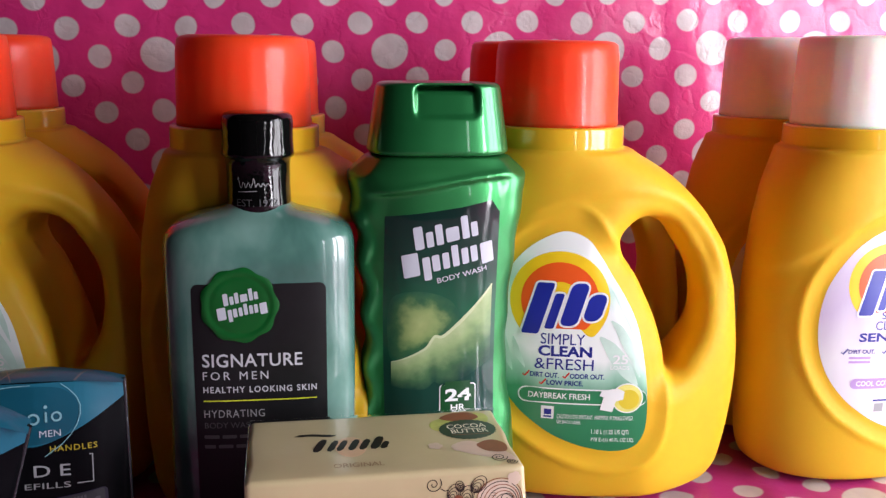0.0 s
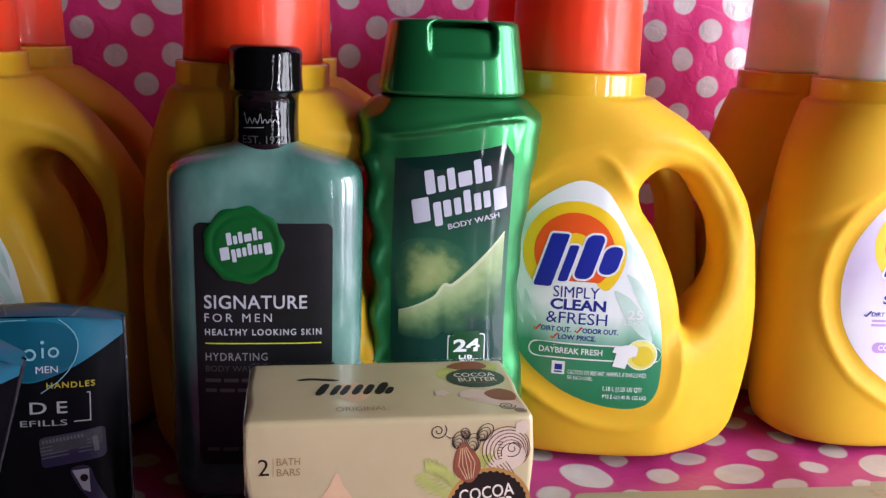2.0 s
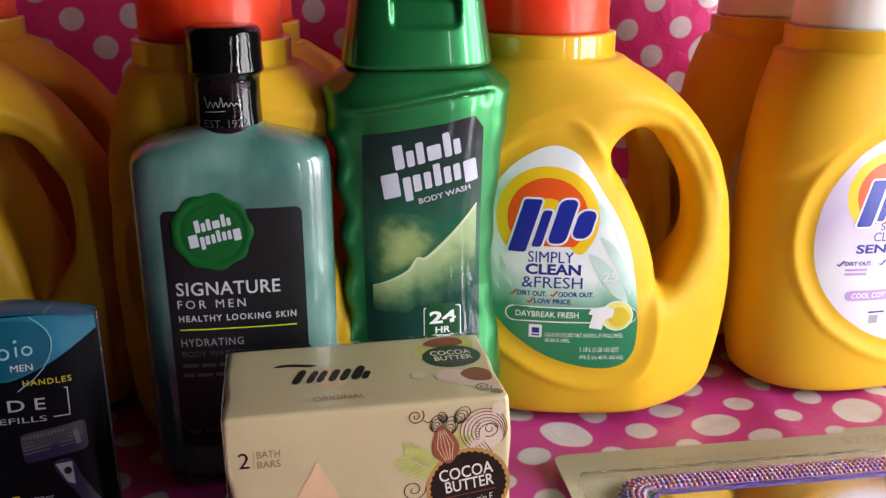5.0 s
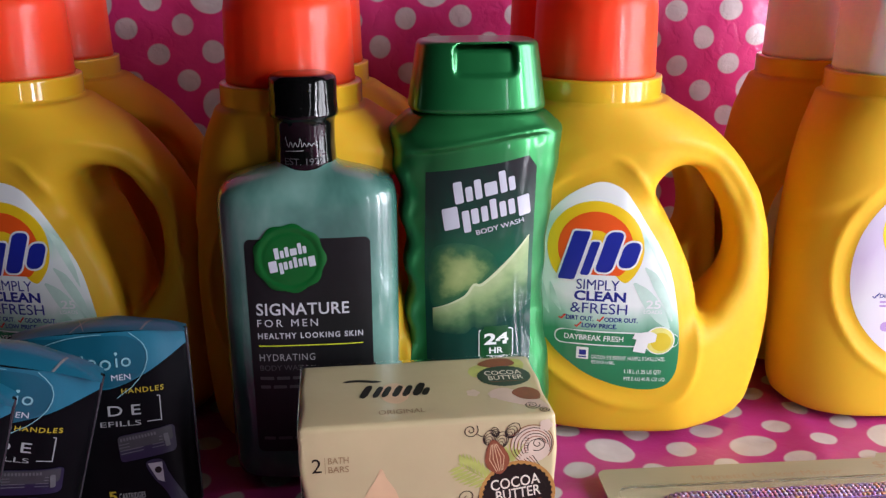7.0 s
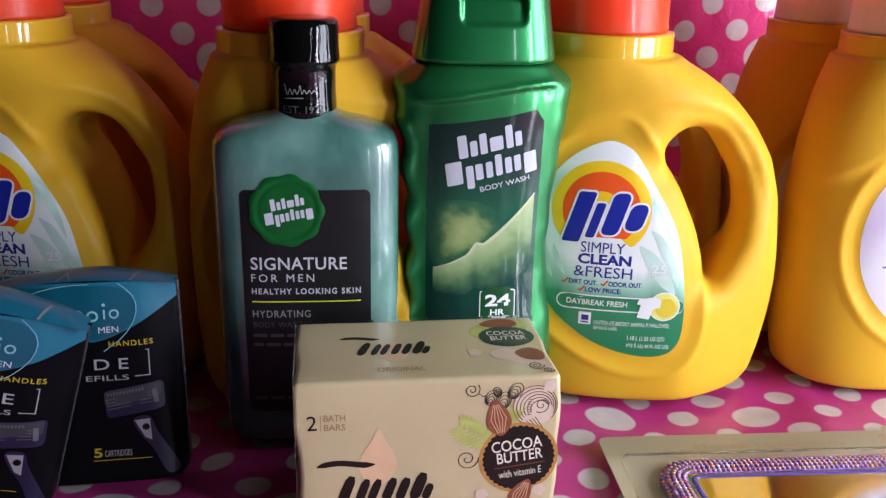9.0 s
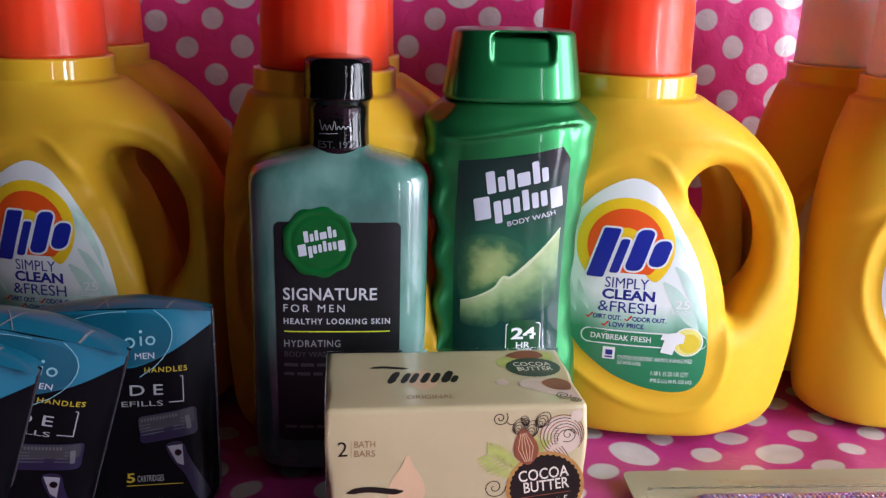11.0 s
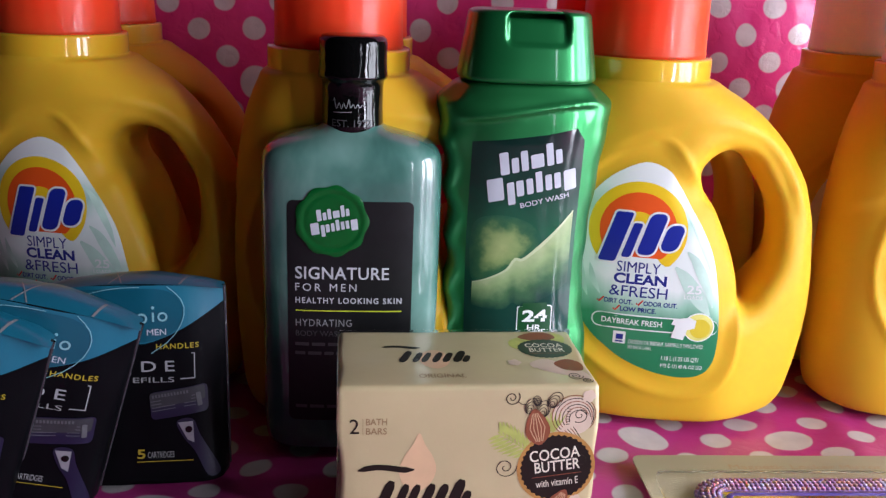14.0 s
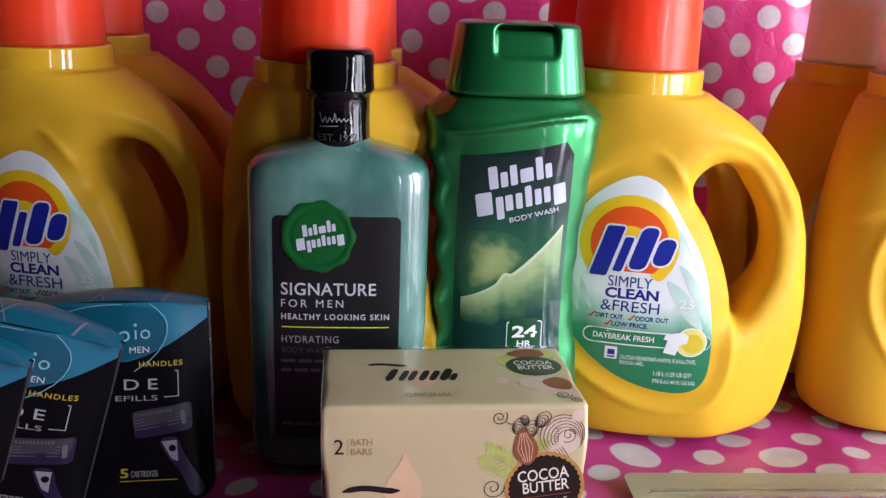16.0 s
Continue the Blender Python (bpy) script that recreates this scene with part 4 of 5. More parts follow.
def green_wash():
    ob = thing("body_wash_bottle", pose(-0.0065, 0.449, 0, rz=12), "metallic green body wash bottle with flip-top cap and dark label", "bottle")
    part("body", solid(grn, (-0.043, -0.027, -0.002), (0.043, 0.027, 0.174), 0.0010), M_GREEN, ob)
    part("cap", solid(grn_cap, (-0.034, -0.024, 0.170), (0.034, 0.024, 0.2045), 0.0009), M_GREENCAP, ob, "glossy green flip-top cap with thumb notch")
    part("collar", lathe([(15, 170.8), (16, 171), (16, 172.2), (15, 172.4)], 48), M_GREENCAP, ob)
    s = front_of(grn, 0.04)
    lab = printed("label", patch(np.array([(-25, 18), (24, 18), (25, 60), (25.2, 110), (25.4, 147), (21.5, 152.4), (8, 149.6), (-10, 147.2), (-25.5, 145.6), (-26, 100), (-25.5, 60)]) / 1000, rings=18, centre=(0, 90)), M_GLABEL, ob, s, 1, "dark green label with stone picture and silver blocks")
    two_line_mark("emblem_block", M_SILVER, lab, s, 4, -1.0, 132.0, 0.84, 13)
    printed("lettering", tilted(letters("BODY WASH", -5.5, 17.5, 116.6, 119.0, 0.01), 13, (0, 130)), M_SILVER, lab, s, 4)
    rock = loop_curve([(-21, 110), (-9, 112), (3, 108), (8, 100), (5, 93), (-3, 87), (-12, 82), (-22, 80), (-24, 90), (-24, 101)], 90)
    rv, rf = patch(rock, rings=10)
    ob_ = printed("stone_picture", (rv, rf), M_STONE, lab, s, 2)
    fade(ob_, [0.02 + 0.98 * (i // (len(rv) // 11)) / 10 for i in range(len(rv))])
    t = np.linspace(0, 1, 48)
    ridge = [(-22.5 + 45.5 * u, 79 + 12 * u + 23 * u * u + 3.0 * math.exp(-((u - 0.42) / 0.05) ** 2)) for u in t]
    rows = 10
    sv = np.array([(x, z - (11 + 24 * (x + 22.5) / 45.5) * r / rows) for x, z in ridge for r in range(rows + 1)]) / 1000
    sf = [(i * (rows + 1) + r, i * (rows + 1) + r + 1, (i + 1) * (rows + 1) + r + 1, (i + 1) * (rows + 1) + r) for i in range(47) for r in range(rows)]
    ob_ = printed("stone_picture", (sv, sf), M_SLOPE, lab, s, 3)
    fade(ob_, [(i % (rows + 1)) / rows for i in range(len(sv))])
    printed("stone_ridge", ribbon(ridge, np.interp(t, (0, 0.4, 0.7, 1), (0.4, 1.3, 1.6, 0.7))), M_STONE2, lab, s, 4)
    badge = bar(-1, 16, 54, 68.5, r=1.5)
    printed("badge", patch(badge, rings=4), M_WHITE, lab, s, 3)
    printed("badge", patch(bar(-0.55, 15.55, 54.45, 68.05, r=1.3), rings=4), M_SEAL_DARK, lab, s, 4)
    printed("badge", patch(bar(1.5, 13.5, 66.5, 69.8, r=0.5), rings=2), M_SEAL_DARK, lab, s, 4.5)
    printed("lettering", letters("24", 1.6, 13.6, 60.5, 66.3, 0.035), M_WHITE, lab, s, 5)
    printed("lettering", letters("HR", 4.2, 11, 56, 59, 0.02), M_WHITE, lab, s, 5)


green_wash()


# ---- soap carton ----
def soap_carton():
    w, d, h = 0.0506, 0.0275, 0.0672
    yaw = 12.0
    c, s_ = math.cos(radians(yaw)), math.sin(radians(yaw))
    fx, fy = -0.0176, 0.3413
    ob = thing("soap_carton", pose(fx - s_ * d, fy + c * d, 0, rz=yaw), "film-wrapped cream soap carton with almond and leaf print", "soap carton")
    bm = box((-w, -d, 0), (w, d, h), 0.0022, 3)
    bmesh.ops.subdivide_edges(bm, edges=[e for e in bm.edges if e.calc_length() > 0.03], cuts=14, use_grid_fill=True)
    for v in bm.verts:
        k = noise.noise(Vector(v.co) * 55) * (0.0006 + 0.0012 * max(0, (abs(v.co.x) - 0.042) / 0.008))
        v.co += Vector((k, abs(k) * 0.1 if v.co.y < 0 else k, -abs(k) * 0.1 if v.co.z > 0.01 else 0))
    part("carton", bm, M_SOAP, ob)
    F = flat(-d - 0.00005)
    P = lambda name, shape, m, layer=1: printed(name, shape, m, ob, F, 0.35 * layer)
    P("lettering", letters("2", -46.3, -42.6, 47.6, 53.8), M_BROWN)
    P("rule", ribbon([(-41.2, 47), (-41.2, 54)], 0.18), M_TAN)
    P("lettering", letters("BATH", -40, -32, 51.2, 54, 0.01), M_TAN)
    P("lettering", letters("BARS", -40, -32, 47.2, 50, 0.01), M_TAN)
    P("peach_drop", patch(loop_curve([(-19.5, 47.5), (-17, 42.5), (-13.8, 37), (-12.5, 31), (-15, 25), (-20, 22), (-25, 25), (-27, 31), (-25.4, 37), (-22, 42.5)], 60), rings=4), M_PEACH)
    # brand mark as a plain brushed bar over plain blocks
    t = np.linspace(0, 1, 40)
    P("brush_mark", ribbon([(-43 + 22 * u, 31.6 + 1.0 * math.sin(u * 5) + 1.2 * u) for u in t], np.interp(t, (0, 0.12, 0.85, 1), (0.5, 2.4, 2.6, 0.6))), M_BROWN, 3)
    for stroke in brush_strokes(-35.0, 3.0, 15.0, 27.5):
        P("brush_mark", stroke, M_BROWN, 3.4)
    # badge and plants
    bx, bz, br = 35.2, 31.5, 14.2
    P("badge", patch(disc(bx, bz, br + 1.5, 96), rings=3), M_OCHRERIM, 3)
    P("badge", patch(disc(bx, bz, br, 180, 0.022, 36), rings=4), M_BROWN, 4)
    P("lettering", tilted(letters("COCOA", bx - 10.3, bx + 9.8, bz + 3.6, bz + 8.6, 0.01), 7, (bx, bz)), M_SOAP_WHITE, 5)
    P("lettering", tilted(letters("BUTTER", bx - 8.6, bx + 9.6, bz - 1.6, bz + 3.2, 0.01), 7, (bx, bz)), M_SOAP_WHITE, 5)
    P("rule", tilted(ribbon([(bx - 10, bz - 3.4), (bx + 10, bz - 3.4)], 0.3), 7, (bx, bz)), M_ALMOND, 5)
    P("lettering", tilted(letters("with vitamin E", bx - 8.5, bx + 8.5, bz - 8.2, bz - 5.0), 7, (bx, bz)), M_SOAP_WHITE, 5)
    for ax, az, rot, k in ((26.5, 49.0, 12, 1.0), (36.5, 14.5, -25, 0.9)):
        nut = loop_curve([(ax, az + 8.5 * k), (ax + 4 * k, az + 3 * k), (ax + 4.6 * k, az - 3 * k), (ax, az - 7.5 * k), (ax - 4.6 * k, az - 3 * k), (ax - 4 * k, az + 3 * k)], 48)
        P("almond", tilted(patch(nut, rings=4), rot, (ax, az)), M_ALMOND, 5)
        for j in range(-2, 3):
            P("almond_line", tilted(ribbon([(ax + 0.5 * j * k, az + 6.5 * k), (ax + 1.5 * j * k, az), (ax + 0.6 * j * k, az - 6 * k)], 0.28), rot, (ax, az)), M_PEACH, 6)
    for i in range(9):
        x0, z0 = 25.5 - 1.6 * i, 37.5 + 1.1 * i
        ln = 8.5 * math.sin(0.5 + 2.3 * (i + 1) / 11)
        for side in (-1, 1):
            b = radians(152) + side * radians(50)
            P("leaf", ribbon([(x0 + ln * q * math.cos(b), z0 + ln * q * math.sin(b)) for q in np.linspace(0, 1, 7)], 1.5, True), M_LEAF, 2 + 0.05 * i)
    P("leaf", ribbon([(27 - 1.6 * i, 36.6 + 1.1 * i) for i in range(11)], 0.5), M_LEAF, 2.6)
    for i in range(7):
        a = radians(60 + i * 14)
        P("leaf", ribbon([(33, 47), (33 + 4.5 * math.cos(a), 47 + 4.5 * math.sin(a)), (33 + 9 * math.cos(a), 47 + 9 * math.sin(a))], 1.2, True), M_LEAF, 2)
    P("blush", patch(disc(40.5, 54, 8.3), rings=3), M_PINKPRINT, 1.2)
    for x, z, r, turns, st, hand in ((15.8, 62.0, 3.2, 1.7, 2.6, 1), (14.8, 32.0, 4.6, 1.7, 2, 1)):
        P("curl", ribbon(spiral(x, z, r, turns, st, hand, 90), 0.36), M_CURL, 3)
    P("curl", ribbon([(18.6, 60.2), (20.0, 59.2), (21.6, 59.4)], 0.36), M_CURL, 3)
    # fans of nested arcs
    for x, z, r, turn in ((22.4, 55.2, 3.4, 70), (27.8, 53.6, 3.6, 80), (26.4, 58.6, 2.2, 110), (30.6, 58.0, 3.6, 55), (46.4, 33.0, 2.6, 130)):
        c, s2 = math.cos(radians(turn - 90)), math.sin(radians(turn - 90))
        for k in (1.0, 0.78, 0.58, 0.38, 0.2):
            q = [(0.72 * r * k * math.sin(e), r * k * (1 - math.cos(e))) for e in np.linspace(0.0, 2 * math.pi, 30)]
            P("curl", ribbon([(x + c * u - s2 * v, z + s2 * u + c * v) for u, v in q], 0.30), M_CURL, 3 + k)
    # a rolling wave in parallel lines
    for k in range(6):
        r = 9.6 - 1.15 * k
        e = np.linspace(radians(235 - 6 * k), radians(-40 + 14 * k), 50)
        P("curl", ribbon(np.stack([40.6 + 0.35 * k + 0.9 * r * np.cos(e), 54.2 - 0.25 * k + 0.9 * r * np.sin(e)], -1), 0.34), M_CURL if k % 2 else M_ALMOND, 3)
        t_ = np.linspace(0, 1, 16)
        P("curl", ribbon(np.stack([35.2 + 1.1 * k + (9.0 - 0.7 * k) * t_, 46.8 + 0.5 * k - 2.4 * np.sin(2.6 * t_) - (5.4 + 0.3 * k) * t_ * t_], -1), 0.32), M_CURL if k % 2 else M_ALMOND, 2.5)
    P("curl", ribbon(spiral(43.0, 54.4, 3.4, 1.5, 1.0, -1, 60), 0.36), M_CURL, 3.2)
    for q in np.linspace(-1, 1, 7):
        P("curl", ribbon([(37.4 + 0.3 * abs(q), 53.8 + 3.4 * q), (39.2, 53.8 + 3.2 * q)], 0.28), M_CURL, 3.2)
    for x, z in ((46, 62.5), (21, 15.5), (44, 16.5)):
        for i in range(5):
            a = i * 2 * math.pi / 5
            P("petal", patch(disc(x + 1.4 * math.cos(a), z + 1.4 * math.sin(a), 1.35, 16), rings=2), M_PINKPRINT, 5 + 0.1 * i)
    # shrink film gathered along the edges
    rnd = random.Random(8)
    for path in ([(-w, -d, z) for z in np.linspace(0.001, h, 30)], [(-w, y, h) for y in np.linspace(-d, d, 30)], [(x, d, h) for x in np.linspace(-w, w, 50)]):
        fv, ff = [], []
        for p in path:
            out = Vector((p[0] / w, p[1] / d, 0)).normalized() if p[2] > 0.001 else Vector((-0.7, -0.7, 0))
            up = Vector((0, 0, 1.0 if p[2] >= h - 1e-6 else 0.0))
            e = out * 0.7 + up * 0.6
            side = Vector((0, -1, 0)) if up.z == 0 else out
            for q, (a, b) in enumerate(((0.0, 0.0009), (0.0004 + 0.0007 * rnd.random(), 0.0001), (0.0004, -0.0022 - 0.001 * rnd.random()))):
                c = Vector(p) + e * (a * 0.5) + (Vector((0, 0, b)) if up.z else Vector((-b * 0.8, 0, 0))) * (1 if q else 0.2) + side * 0.0003
                fv.append(tuple(c))
        for i in range(len(path) - 1):
            for q in range(2):
                a = i * 3 + q
                ff.append((a, a + 1, a + 4, a + 3))
        part("film_fold", (fv, ff), M_FILM, ob, "crinkled clear film edge", smooth=False).visible_shadow = False
    # top face
    def T(name, shape, m, layer=1):
        v = np.asarray(shape[0])
        return part(name, (np.stack([v[:, 0], v[:, 1] - d, np.full(len(v), h + 0.00004 + 0.00003 * layer)], -1), shape[1]), m, ob, smooth=False)

    T("peach_drop", patch(disc(-12, 25, 6, rz=9), rings=3), M_PEACH)
    T("brush_mark", ribbon([(-33 + 16 * u, 37 + 0.8 * math.sin(u * 5)) for u in t], np.interp(t, (0, 0.12, 0.85, 1), (0.4, 2.0, 2.2, 0.5))), M_BROWN, 2)
    for stroke in brush_strokes(-26.5, 3.5, 22.0, 33.5):
        T("brush_mark", stroke, M_BROWN, 2.4)
    T("lettering", letters("ORIGINAL", -19.5, -1, 7.5, 11), M_TAN, 2)
    T("leaf", patch(loop_curve([(22, 44), (33, 50), (44, 51), (46, 44), (40, 36), (30, 34), (22, 36)], 50), rings=4), M_LEAF, 1)
    T("almond", patch(loop_curve([(26, 47), (32, 52), (40, 51.5), (42, 46), (34, 43)], 40), rings=3), M_ALMOND, 2)
    T("badge", patch(disc(35.5, 35, 11.5, 120, 0.02, 30, rz=9.5), rings=3), M_DARKGREEN, 3)
    T("lettering", letters("COCOA", 27.5, 43.5, 36.2, 40.2, 0.01), M_SOAP_WHITE, 4)
    T("lettering", letters("BUTTER", 28.5, 43.5, 31.6, 35.4, 0.01), M_SOAP_WHITE, 4)
    T("rule", ribbon([(28, 30), (44, 30)], 0.35), M_ALMOND, 4)
    T("almond", patch(loop_curve([(36, 20), (42, 24), (47, 20), (46, 13), (39, 14)], 40), rings=3), M_ALMOND, 3)
    T("blush", patch(loop_curve([(26, 20), (34, 24), (45, 14), (48, 5), (40, 8), (30, 14)], 40), rings=3), M_PINKPRINT, 1)
    for x, z in ((29, 18), (34, 16), (20, 21)):
        for i in range(5):
            a = i * 2 * math.pi / 5
            T("petal", patch(disc(x + 1.5 * math.cos(a), z + 1.7 * math.sin(a), 1.4, 16), rings=2), M_PINKPRINT, 4 + 0.1 * i)
    for x, z, r in ((42, 8, 3.2), (46, 4, 2.2)):
        T("curl", ribbon(spiral(x, z, r, 2.0), 0.4), M_BROWN, 3)


M_SOAP_WHITE = mat("cream_print", (0.78, 0.70, 0.58), 0.45, vary=0.03)
soap_carton()


# ---- razor refill pouches ----
def pouch(m):
    ob = thing("razor_refill_pouch", m, "black film pouch of razor refills with teal curved top", "pouch", "razor pouches")
    w, h = 0.036, 0.086
    nu, nv = 36, 44
    thick = lambda u, v: (0.0115 - 0.0068 * v) * (1 - abs(u) ** (7 - 5 * v)) ** (0.5 + 0.5 * v) + 0.0005 + 0.0035 * (1 - v) * (v > 0) + 0.0035 * (v == 0)
    v_, f_ = [], []
    for side in (-1, 1):
        for j in range(nv + 1):
            for i in range(nu + 1):
                u, k = -1 + 2 * i / nu, j / nv
                top = h + 0.0018 * (1 - u * u)
                y = side * thick(u, k) + 0.0009 * noise.noise(Vector((u * 2.2, k * 3, side * 2)))
                v_.append((u * w, y, top * k))
    n = (nu + 1) * (nv + 1)
    for j in range(nv):
        for i in range(nu):
            a = j * (nu + 1) + i
            f_.append((a, a + 1, a + nu + 2, a + nu + 1))
            f_.append((n + a + 1, n + a, n + a + nu + 1, n + a + nu + 2))
    for j in range(nv):
        a, b = j * (nu + 1), j * (nu + 1) + nu
        f_ += [(n + a, a, a + nu + 1, n + a + nu + 1), (b, n + b, n + b + nu + 1, b + nu + 1)]
    for i in range(nu):
        a, b = i, nv * (nu + 1) + i
        f_ += [(a + 1, a, n + a, n + a + 1), (b, b + 1, n + b + 1, n + b)]
    part("film", (v_, f_), M_POUCH, ob)
    s = lambda x, z: -np.array([thick(float(np.clip(a / w, -1, 1)), float(np.clip(b / (h + 0.0018 * (1 - (a / w) ** 2)), 0, 1))) - 0.0009 * noise.noise(Vector((a / w * 2.2, b / (h + 0.0018 * (1 - (a / w) ** 2)) * 3, -2))) for a, b in zip(np.ravel(x), np.ravel(z))])
    low = lambda x: 62.5 + 17 * max(0, (x - 2) / 34) ** 1.45 + 13 * max(0, (2 - x) / 38) ** 1.6
    vv, ff = [], []
    for i in range(41):
        x = -35.6 + 71.2 * i / 40
        hi = 85.9 + 1.7 * (1 - (x / 36) ** 2)
        for j in range(9):
            vv.append((x / 1000, (low(x) + (hi - low(x)) * j / 8) / 1000))
    for i in range(40):
        for j in range(8):
            a = i * 9 + j
            ff.append((a, a + 9, a + 10, a + 1))
    teal = printed("teal_panel", (np.array(vv), ff), M_TEAL2, ob, s, 2, "teal printed top panel")
    P = lambda name, shape, m, layer=3: printed(name, shape, m, teal, s, 2 * layer)
    inner = loop_curve([(-34.5, 79), (-34.2, 84.3), (-20, 85.6), (0, 86.2), (11, 85.6), (16.5, 82.6), (19.3, 78), (18.5, 71.5), (14, 66.8), (8, 64.2), (0, 63.4), (-8, 65.5), (-18, 69), (-28, 74)], 112)
    P("dark_panel", patch(inner, rings=10, centre=(-9, 77)), M_TEAL, 2)
    # arched roof of film over the top, with a pale printed band
    n_, m_ = 36, 10
    arch = lambda u, k: (u * w, -0.0046 - 0.0003 * (1 - k) + 0.0150 * k * (1 - 0.45 * u * u), h + 0.0018 * (1 - u * u) - 0.0002 + 0.0026 * (1 - u * u) ** 0.8 * math.sin(math.pi * min(1.0, 0.06 + 0.8 * k)) + 0.0005 * noise.noise(Vector((u * 3, k * 3, 5))) * (1 - u * u) * k)
    tv = [arch(-1 + 2 * i / n_, j / m_) for i in range(n_ + 1) for j in range(m_ + 1)]
    tf = [(i * (m_ + 1) + j, (i + 1) * (m_ + 1) + j, (i + 1) * (m_ + 1) + j + 1, i * (m_ + 1) + j + 1) for i in range(n_) for j in range(m_)]
    roof = part("top_fold", (tv, tf), M_TEAL, ob, "dark teal arched film top")
    for u0, lean, wide in ((-0.30, 0.34, 0.022), (-0.14, -0.16, 0.014), (0.50, 0.16, 0.03)):
        bv = [Vector(arch(u0 + lean * k + wide * q, k)) + Vector((0, -0.0001, 0.0002)) for k in np.linspace(0.02, 0.7, 10) for q in (-0.5, 0.5)]
        part("printed_band", ([tuple(p) for p in bv], [(2 * i, 2 * i + 1, 2 * i + 3, 2 * i + 2) for i in range(9)]), M_BAND, roof)
    # glossy tube added along both side edges so that they catch a glint
    for sx in (-1, 1):
        rim = [(sx * 0.0360, 0.0, z) for z in np.linspace(0.001, h, 12)]
        rv, rf = [], []
        for p in rim:
            for q in range(8):
                rv.append((p[0] + 0.0008 * math.cos(q * math.pi / 4), p[1] - 0.0004 + 0.0008 * math.sin(q * math.pi / 4), p[2]))
        for j in range(len(rim) - 1):
            for q in range(8):
                rf.append((j * 8 + q, j * 8 + (q + 1) % 8, (j + 1) * 8 + (q + 1) % 8, (j + 1) * 8 + q))
        part("seam_glint_tube", (rv, rf), M_SEAM_GLINT, ob)
    P("swirl_line", ribbon([(13, 87), (16, 84.5), (18.6, 81.5), (19.8, 78), (19.7, 74.5), (18.4, 70.5), (15.8, 66.5), (12.5, 63), (6, 58.5)], 0.32), M_AQUA, 4)
    P("swirl_line", ribbon([(-33, 76), (-29, 79.5), (-24, 82), (-18, 84.2), (-12, 85.8), (-5, 86.7), (2, 87)], 0.32), M_AQUA, 4)
    for lp in (bar(-7.0, -6.2, 72.2, 78.0), disc(-3.0, 74.3, 2.0, 24), disc(2.6, 73.6, 2.3, 24), bar(6.8, 7.6, 72.2, 76.2), disc(11.0, 74.2, 2.0, 24), disc(7.2, 78.2, 0.7, 12)):
        P("emblem_block", patch(lp, hole=0.62 if len(lp) == 24 else 0.0, rings=2), M_AQUA, 4)
    P("lettering", letters("MEN", 4.5, 12.3, 66.4, 69), M_SILVER, 4)
    Q = lambda name, shape, m, layer=2: printed(name, shape, m, ob, s, 2 * layer)
    Q("lettering", letters("HANDLES", 8, 25.3, 60.2, 62.5, 0.01, space=1.2), M_OCHRE)
    for pts in ([(-20, 57.9), (23.6, 57.9)], [(23.4, 57.9), (23.4, 47)], [(23.6, 47), (17.5, 47)]):
        Q("rule", ribbon(pts, 0.4), M_PALE)
    Q("lettering", letters("D E", 1.6, 15.2, 50.4, 55, 0.005), M_PALE)
    Q("lettering", letters("EFILLS", -2, 15, 45.6, 47.9), M_GREYPRINT)
    # printed razor head and handle
    T = lambda sh: tilted(sh, 8, (16, 37))
    Q("razor_print", T(patch(bar(4, 28, 30.5, 42.5, 0.1, r=2.0), rings=4)), M_INDIGO, 2)
    Q("razor_print", T(patch(bar(4.5, 27.5, 36, 42.2, 0.1, r=1), rings=4)), M_RAZOR, 3)
    for z in (34.4, 35.8, 37.2, 38.6):
        Q("razor_blade_print", T(ribbon([(5, z), (23.5, z)], 0.35)), M_DIM2, 4)
    for i in range(12):
        Q("razor_blade_print", T(patch(bar(6 + 1.3 * i, 6.8 + 1.3 * i, 40, 41.4), rings=2)), M_DIM2, 4)
    Q("razor_blade_print", T(patch(bar(24, 26, 33.5, 39.5), rings=2)), M_DIM2, 4)
    Q("razor_handle_print", patch(loop_curve([(15.5, 28), (22, 29), (25, 22), (31, 10), (33, 3), (28, 3), (23, 14), (18, 21)], 50), rings=4), M_INDIGO, 2)
    Q("razor_handle_print", patch(np.array([(16, 27.6), (22.2, 28), (22.6, 18.5), (19.8, 19.8)]) / 1000, rings=3), M_STEEL, 3)
    Q("razor_handle_print", patch(disc(20.4, 24.5, 1.5, 20), rings=2), M_BLACKCAP, 4)
    Q("lettering", letters("5", -1.4, 2.0, 11.8, 16, 0.02), M_OCHRE)
    Q("lettering", letters("CARTRIDGES", 3.0, 14.0, 12, 14.8), M_GREYPRINT)
    Q("rule", ribbon([(-1.6, 10.4), (22, 10.4)], 0.3), M_OCHRE)
    return ob


pouch_a = pouch(pose(-0.1630, 0.3728, 0, rz=14))


def leaning(corner, lean, roll, yaw):
    """Pose that brings the upper right front corner there and stands the pouch on the table."""
    turn = pose(0, 0, 0, lean, roll, yaw)
    c = Vector(corner) - turn @ Vector((0.036, -0.0005, 0.086))
    low = min((turn @ Vector((x, y, 0))).z for x in (-0.036, 0.036) for y in (-0.014, 0.014))
    return pose(c.x, c.y, -low, lean, roll, yaw)


copy_thing(pouch_a, leaning((-0.1455, 0.338, 0.080), 13, 16, 20))
copy_thing(pouch_a, leaning((-0.1705, 0.318, 0.080), 13, 18, 20))



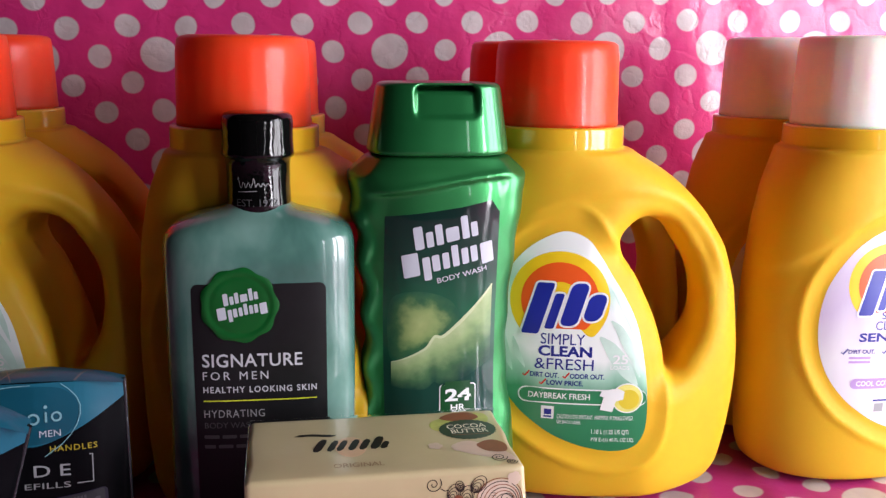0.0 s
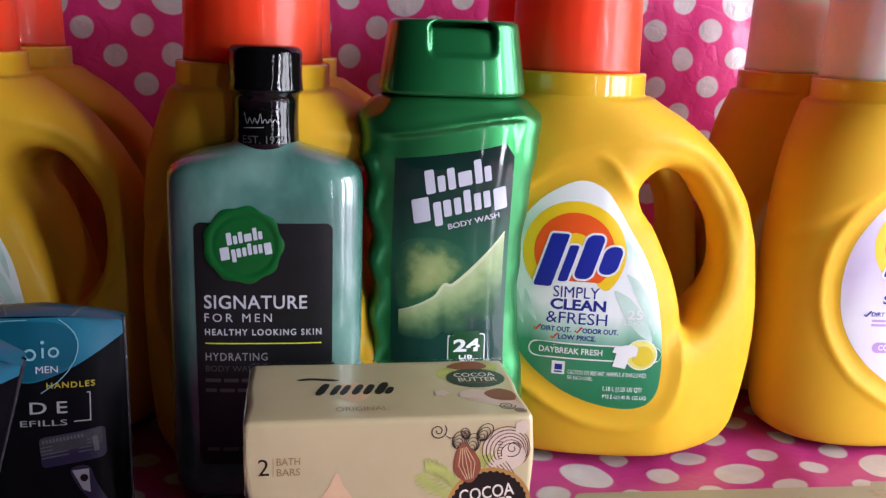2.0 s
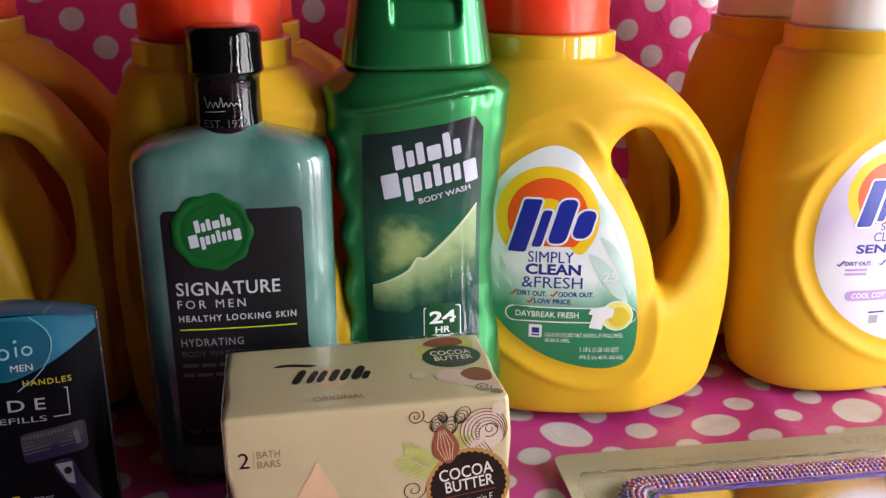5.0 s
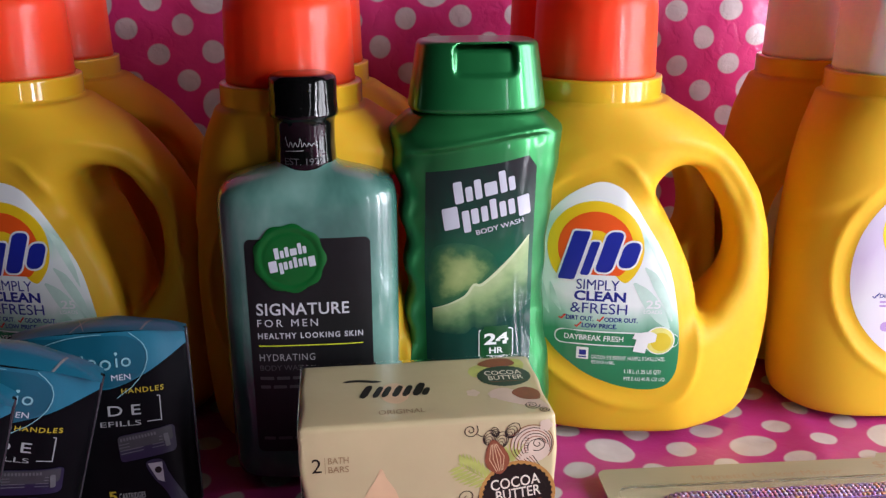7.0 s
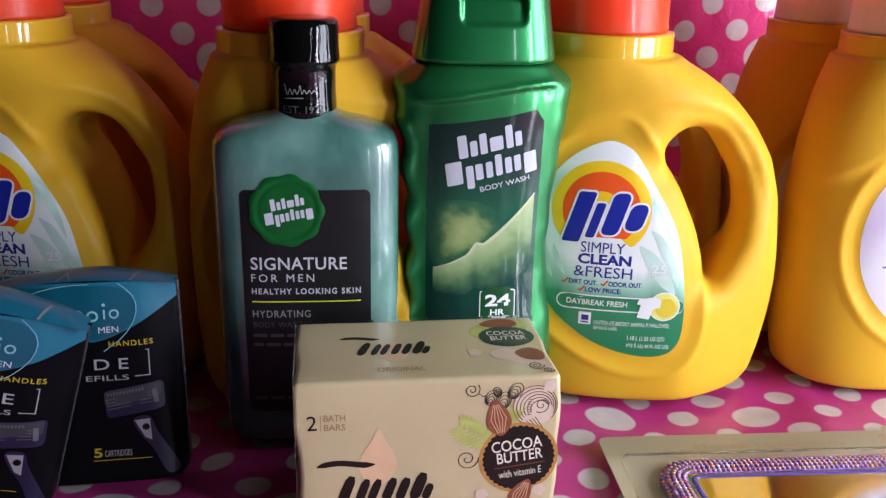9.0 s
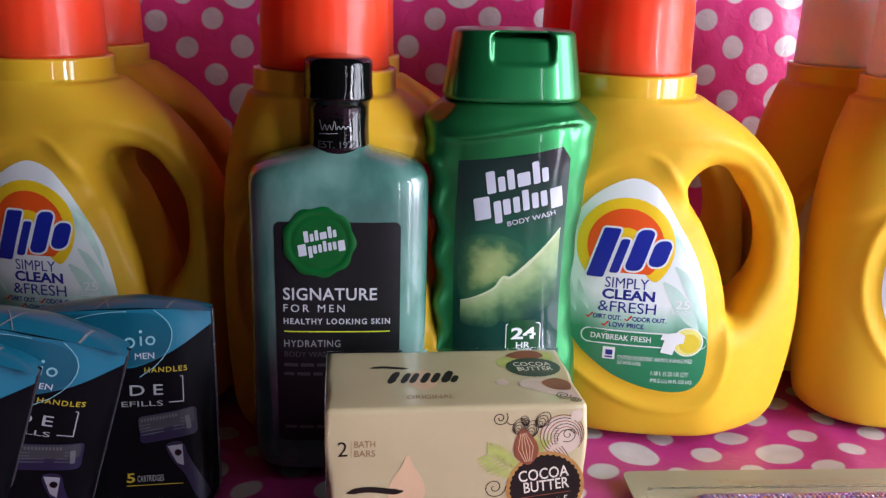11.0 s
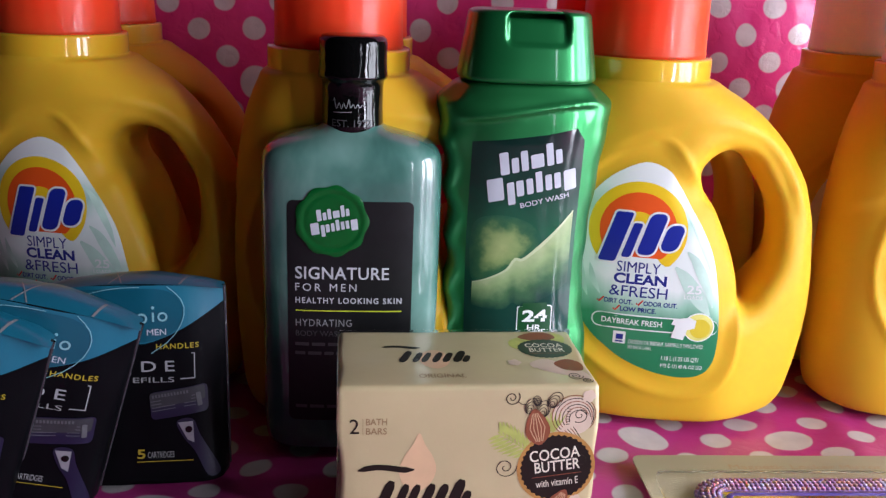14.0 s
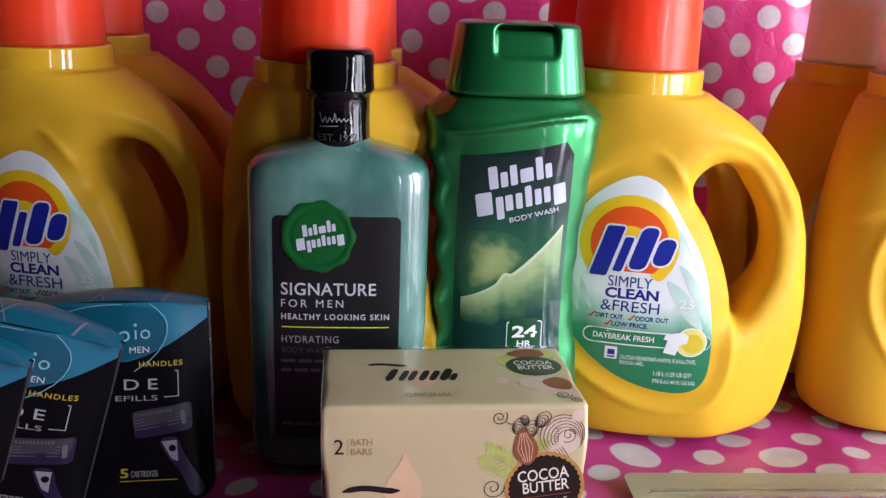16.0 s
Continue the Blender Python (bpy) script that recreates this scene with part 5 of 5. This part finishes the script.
# ---- mirror on its card ----
def mirror_pack():
    ob = thing("locker_mirror_pack", pose(0.0549, 0.4180, 0.0006, rz=9.5), "locker mirror with purple beaded frame on buff card", "mirror")
    card = np.array([(0, -5), (0.4, -3), (1.5, -1.3), (3, -0.4), (5, 0), (140, 0), (143, 4), (186, 4), (186, -236), (0, -236)]) / 1000
    bm = bmesh.new()
    vs = [bm.verts.new((x, y, 0)) for x, y in card]
    fc = bm.faces.new(vs)
    if fc.normal.z < 0:
        fc.normal_flip()
    ex = bmesh.ops.extrude_face_region(bm, geom=[fc])
    for v in ex["geom"]:
        if isinstance(v, bmesh.types.BMVert):
            v.co.z += 0.0008
    bmesh.ops.recalc_face_normals(bm, faces=bm.faces[:])
    part("card", bm, M_CARD, ob, smooth=False)

    def T(name, shape, m, z=0.88):
        v = np.asarray(shape[0])
        return part(name, (np.stack([v[:, 0], v[:, 1], np.full(len(v), z / 1000)], -1), shape[1]), m, ob, smooth=False)

    T("lettering", letters("Magnetic Locker Mirror", 44, 118, -13.5, -8.5), M_TAN)
    T("lettering", letters("5.25 in x 7 in (13.3 cm x 17.7 cm)", 50, 112, -20.5, -18), M_TAN)
    T("lettering", letters("$2.00", 136, 158, -10, -3.5), M_TAN)
    x0, x1, y0, y1 = 15, 160, -206, -27
    # beaded frame in strands
    loop = bar(x0 + 8, x1 - 8, y0 + 8, y1 - 8, r=10, n=8)
    lp = np.asarray(loop)
    n = len(lp)
    prof = [(-6, 1), (-6.5, 3.5), (-4.5, 5.6), (0, 6.4), (4.5, 5.6), (6.5, 3.5), (6, 1)]
    nxt, prv = np.roll(lp, -1, 0), np.roll(lp, 1, 0)
    d = nxt - prv
    d /= np.linalg.norm(d, axis=1, keepdims=True)
    nor = np.stack([d[:, 1], -d[:, 0]], -1)
    v = [(lp[i, 0] + nor[i, 0] * a / 1000, lp[i, 1] + nor[i, 1] * a / 1000, b / 1000) for i in range(n) for a, b in prof]
    k = len(prof)
    f = [(i * k + j, ((i + 1) % n) * k + j, ((i + 1) % n) * k + j + 1, i * k + j + 1) for i in range(n) for j in range(k - 1)]
    part("frame", (v, f), M_PURPLE, ob, "purple glitter frame")
    bv, bf = [], []
    ico = bmesh.new()
    bmesh.ops.create_icosphere(ico, subdivisions=1, radius=0.0012)
    iv = np.array([w.co for w in ico.verts])
    fi = [tuple(w.index for w in q.verts) for q in ico.faces]
    ico.free()
    seg = np.linalg.norm(nxt - lp, axis=1)
    for i in range(n):
        m_ = max(1, int(seg[i] / 0.0022))
        for q in range(m_):
            p = lp[i] + (nxt[i] - lp[i]) * q / m_
            for off, z in ((-5.6, 4.6), (-3.4, 6.0), (-1.1, 6.5), (1.1, 6.5), (3.4, 6.0), (5.6, 4.6)):
                c = np.array([p[0] + nor[i, 0] * off / 1000, p[1] + nor[i, 1] * off / 1000, z / 1000])
                b0 = len(bv)
                bv += list(iv + c)
                bf += [tuple(b0 + a for a in t) for t in fi]
    beads = part("beading", (bv, bf), M_BEAD, ob, "purple and amber beads in rows")
    beads["kind"] = "stuff"
    inner = np.asarray(bar(x0 + 15.6, x1 - 15.6, y0 + 15.6, y1 - 15.6, r=4, n=8))
    d_ = np.roll(inner, -1, 0) - np.roll(inner, 1, 0)
    d_ /= np.linalg.norm(d_, axis=1, keepdims=True)
    out = np.stack([d_[:, 1], -d_[:, 0]], -1)
    rp = [(-1.9, 4.0), (-1.7, 5.6), (-0.6, 6.6), (0.8, 6.6), (1.7, 5.6), (1.9, 4.0)]
    rv = [(inner[i, 0] + out[i, 0] * a / 1000, inner[i, 1] + out[i, 1] * a / 1000, b / 1000) for i in range(len(inner)) for a, b in rp]
    rf = [(i * 6 + j, ((i + 1) % len(inner)) * 6 + j, ((i + 1) % len(inner)) * 6 + j + 1, i * 6 + j + 1) for i in range(len(inner)) for j in range(5)]
    part("inner_rail", (rv, rf), M_RAIL, ob, "smooth violet inner rail")
    shell = part("blister", box((x0 / 1000 - 0.011, y0 / 1000 - 0.003, 0.0012), (x1 / 1000 + 0.003, y1 / 1000 + 0.003, 0.0086), 0.004, 4), M_CLEAR, ob, "clear plastic blister")
    shell.visible_shadow = False
    part("mirror_glass", box((x0 / 1000 + 0.013, y0 / 1000 + 0.013, 0.003), (x1 / 1000 - 0.013, y1 / 1000 - 0.013, 0.006), 0.001), M_MIRROR, ob)


mirror_pack()
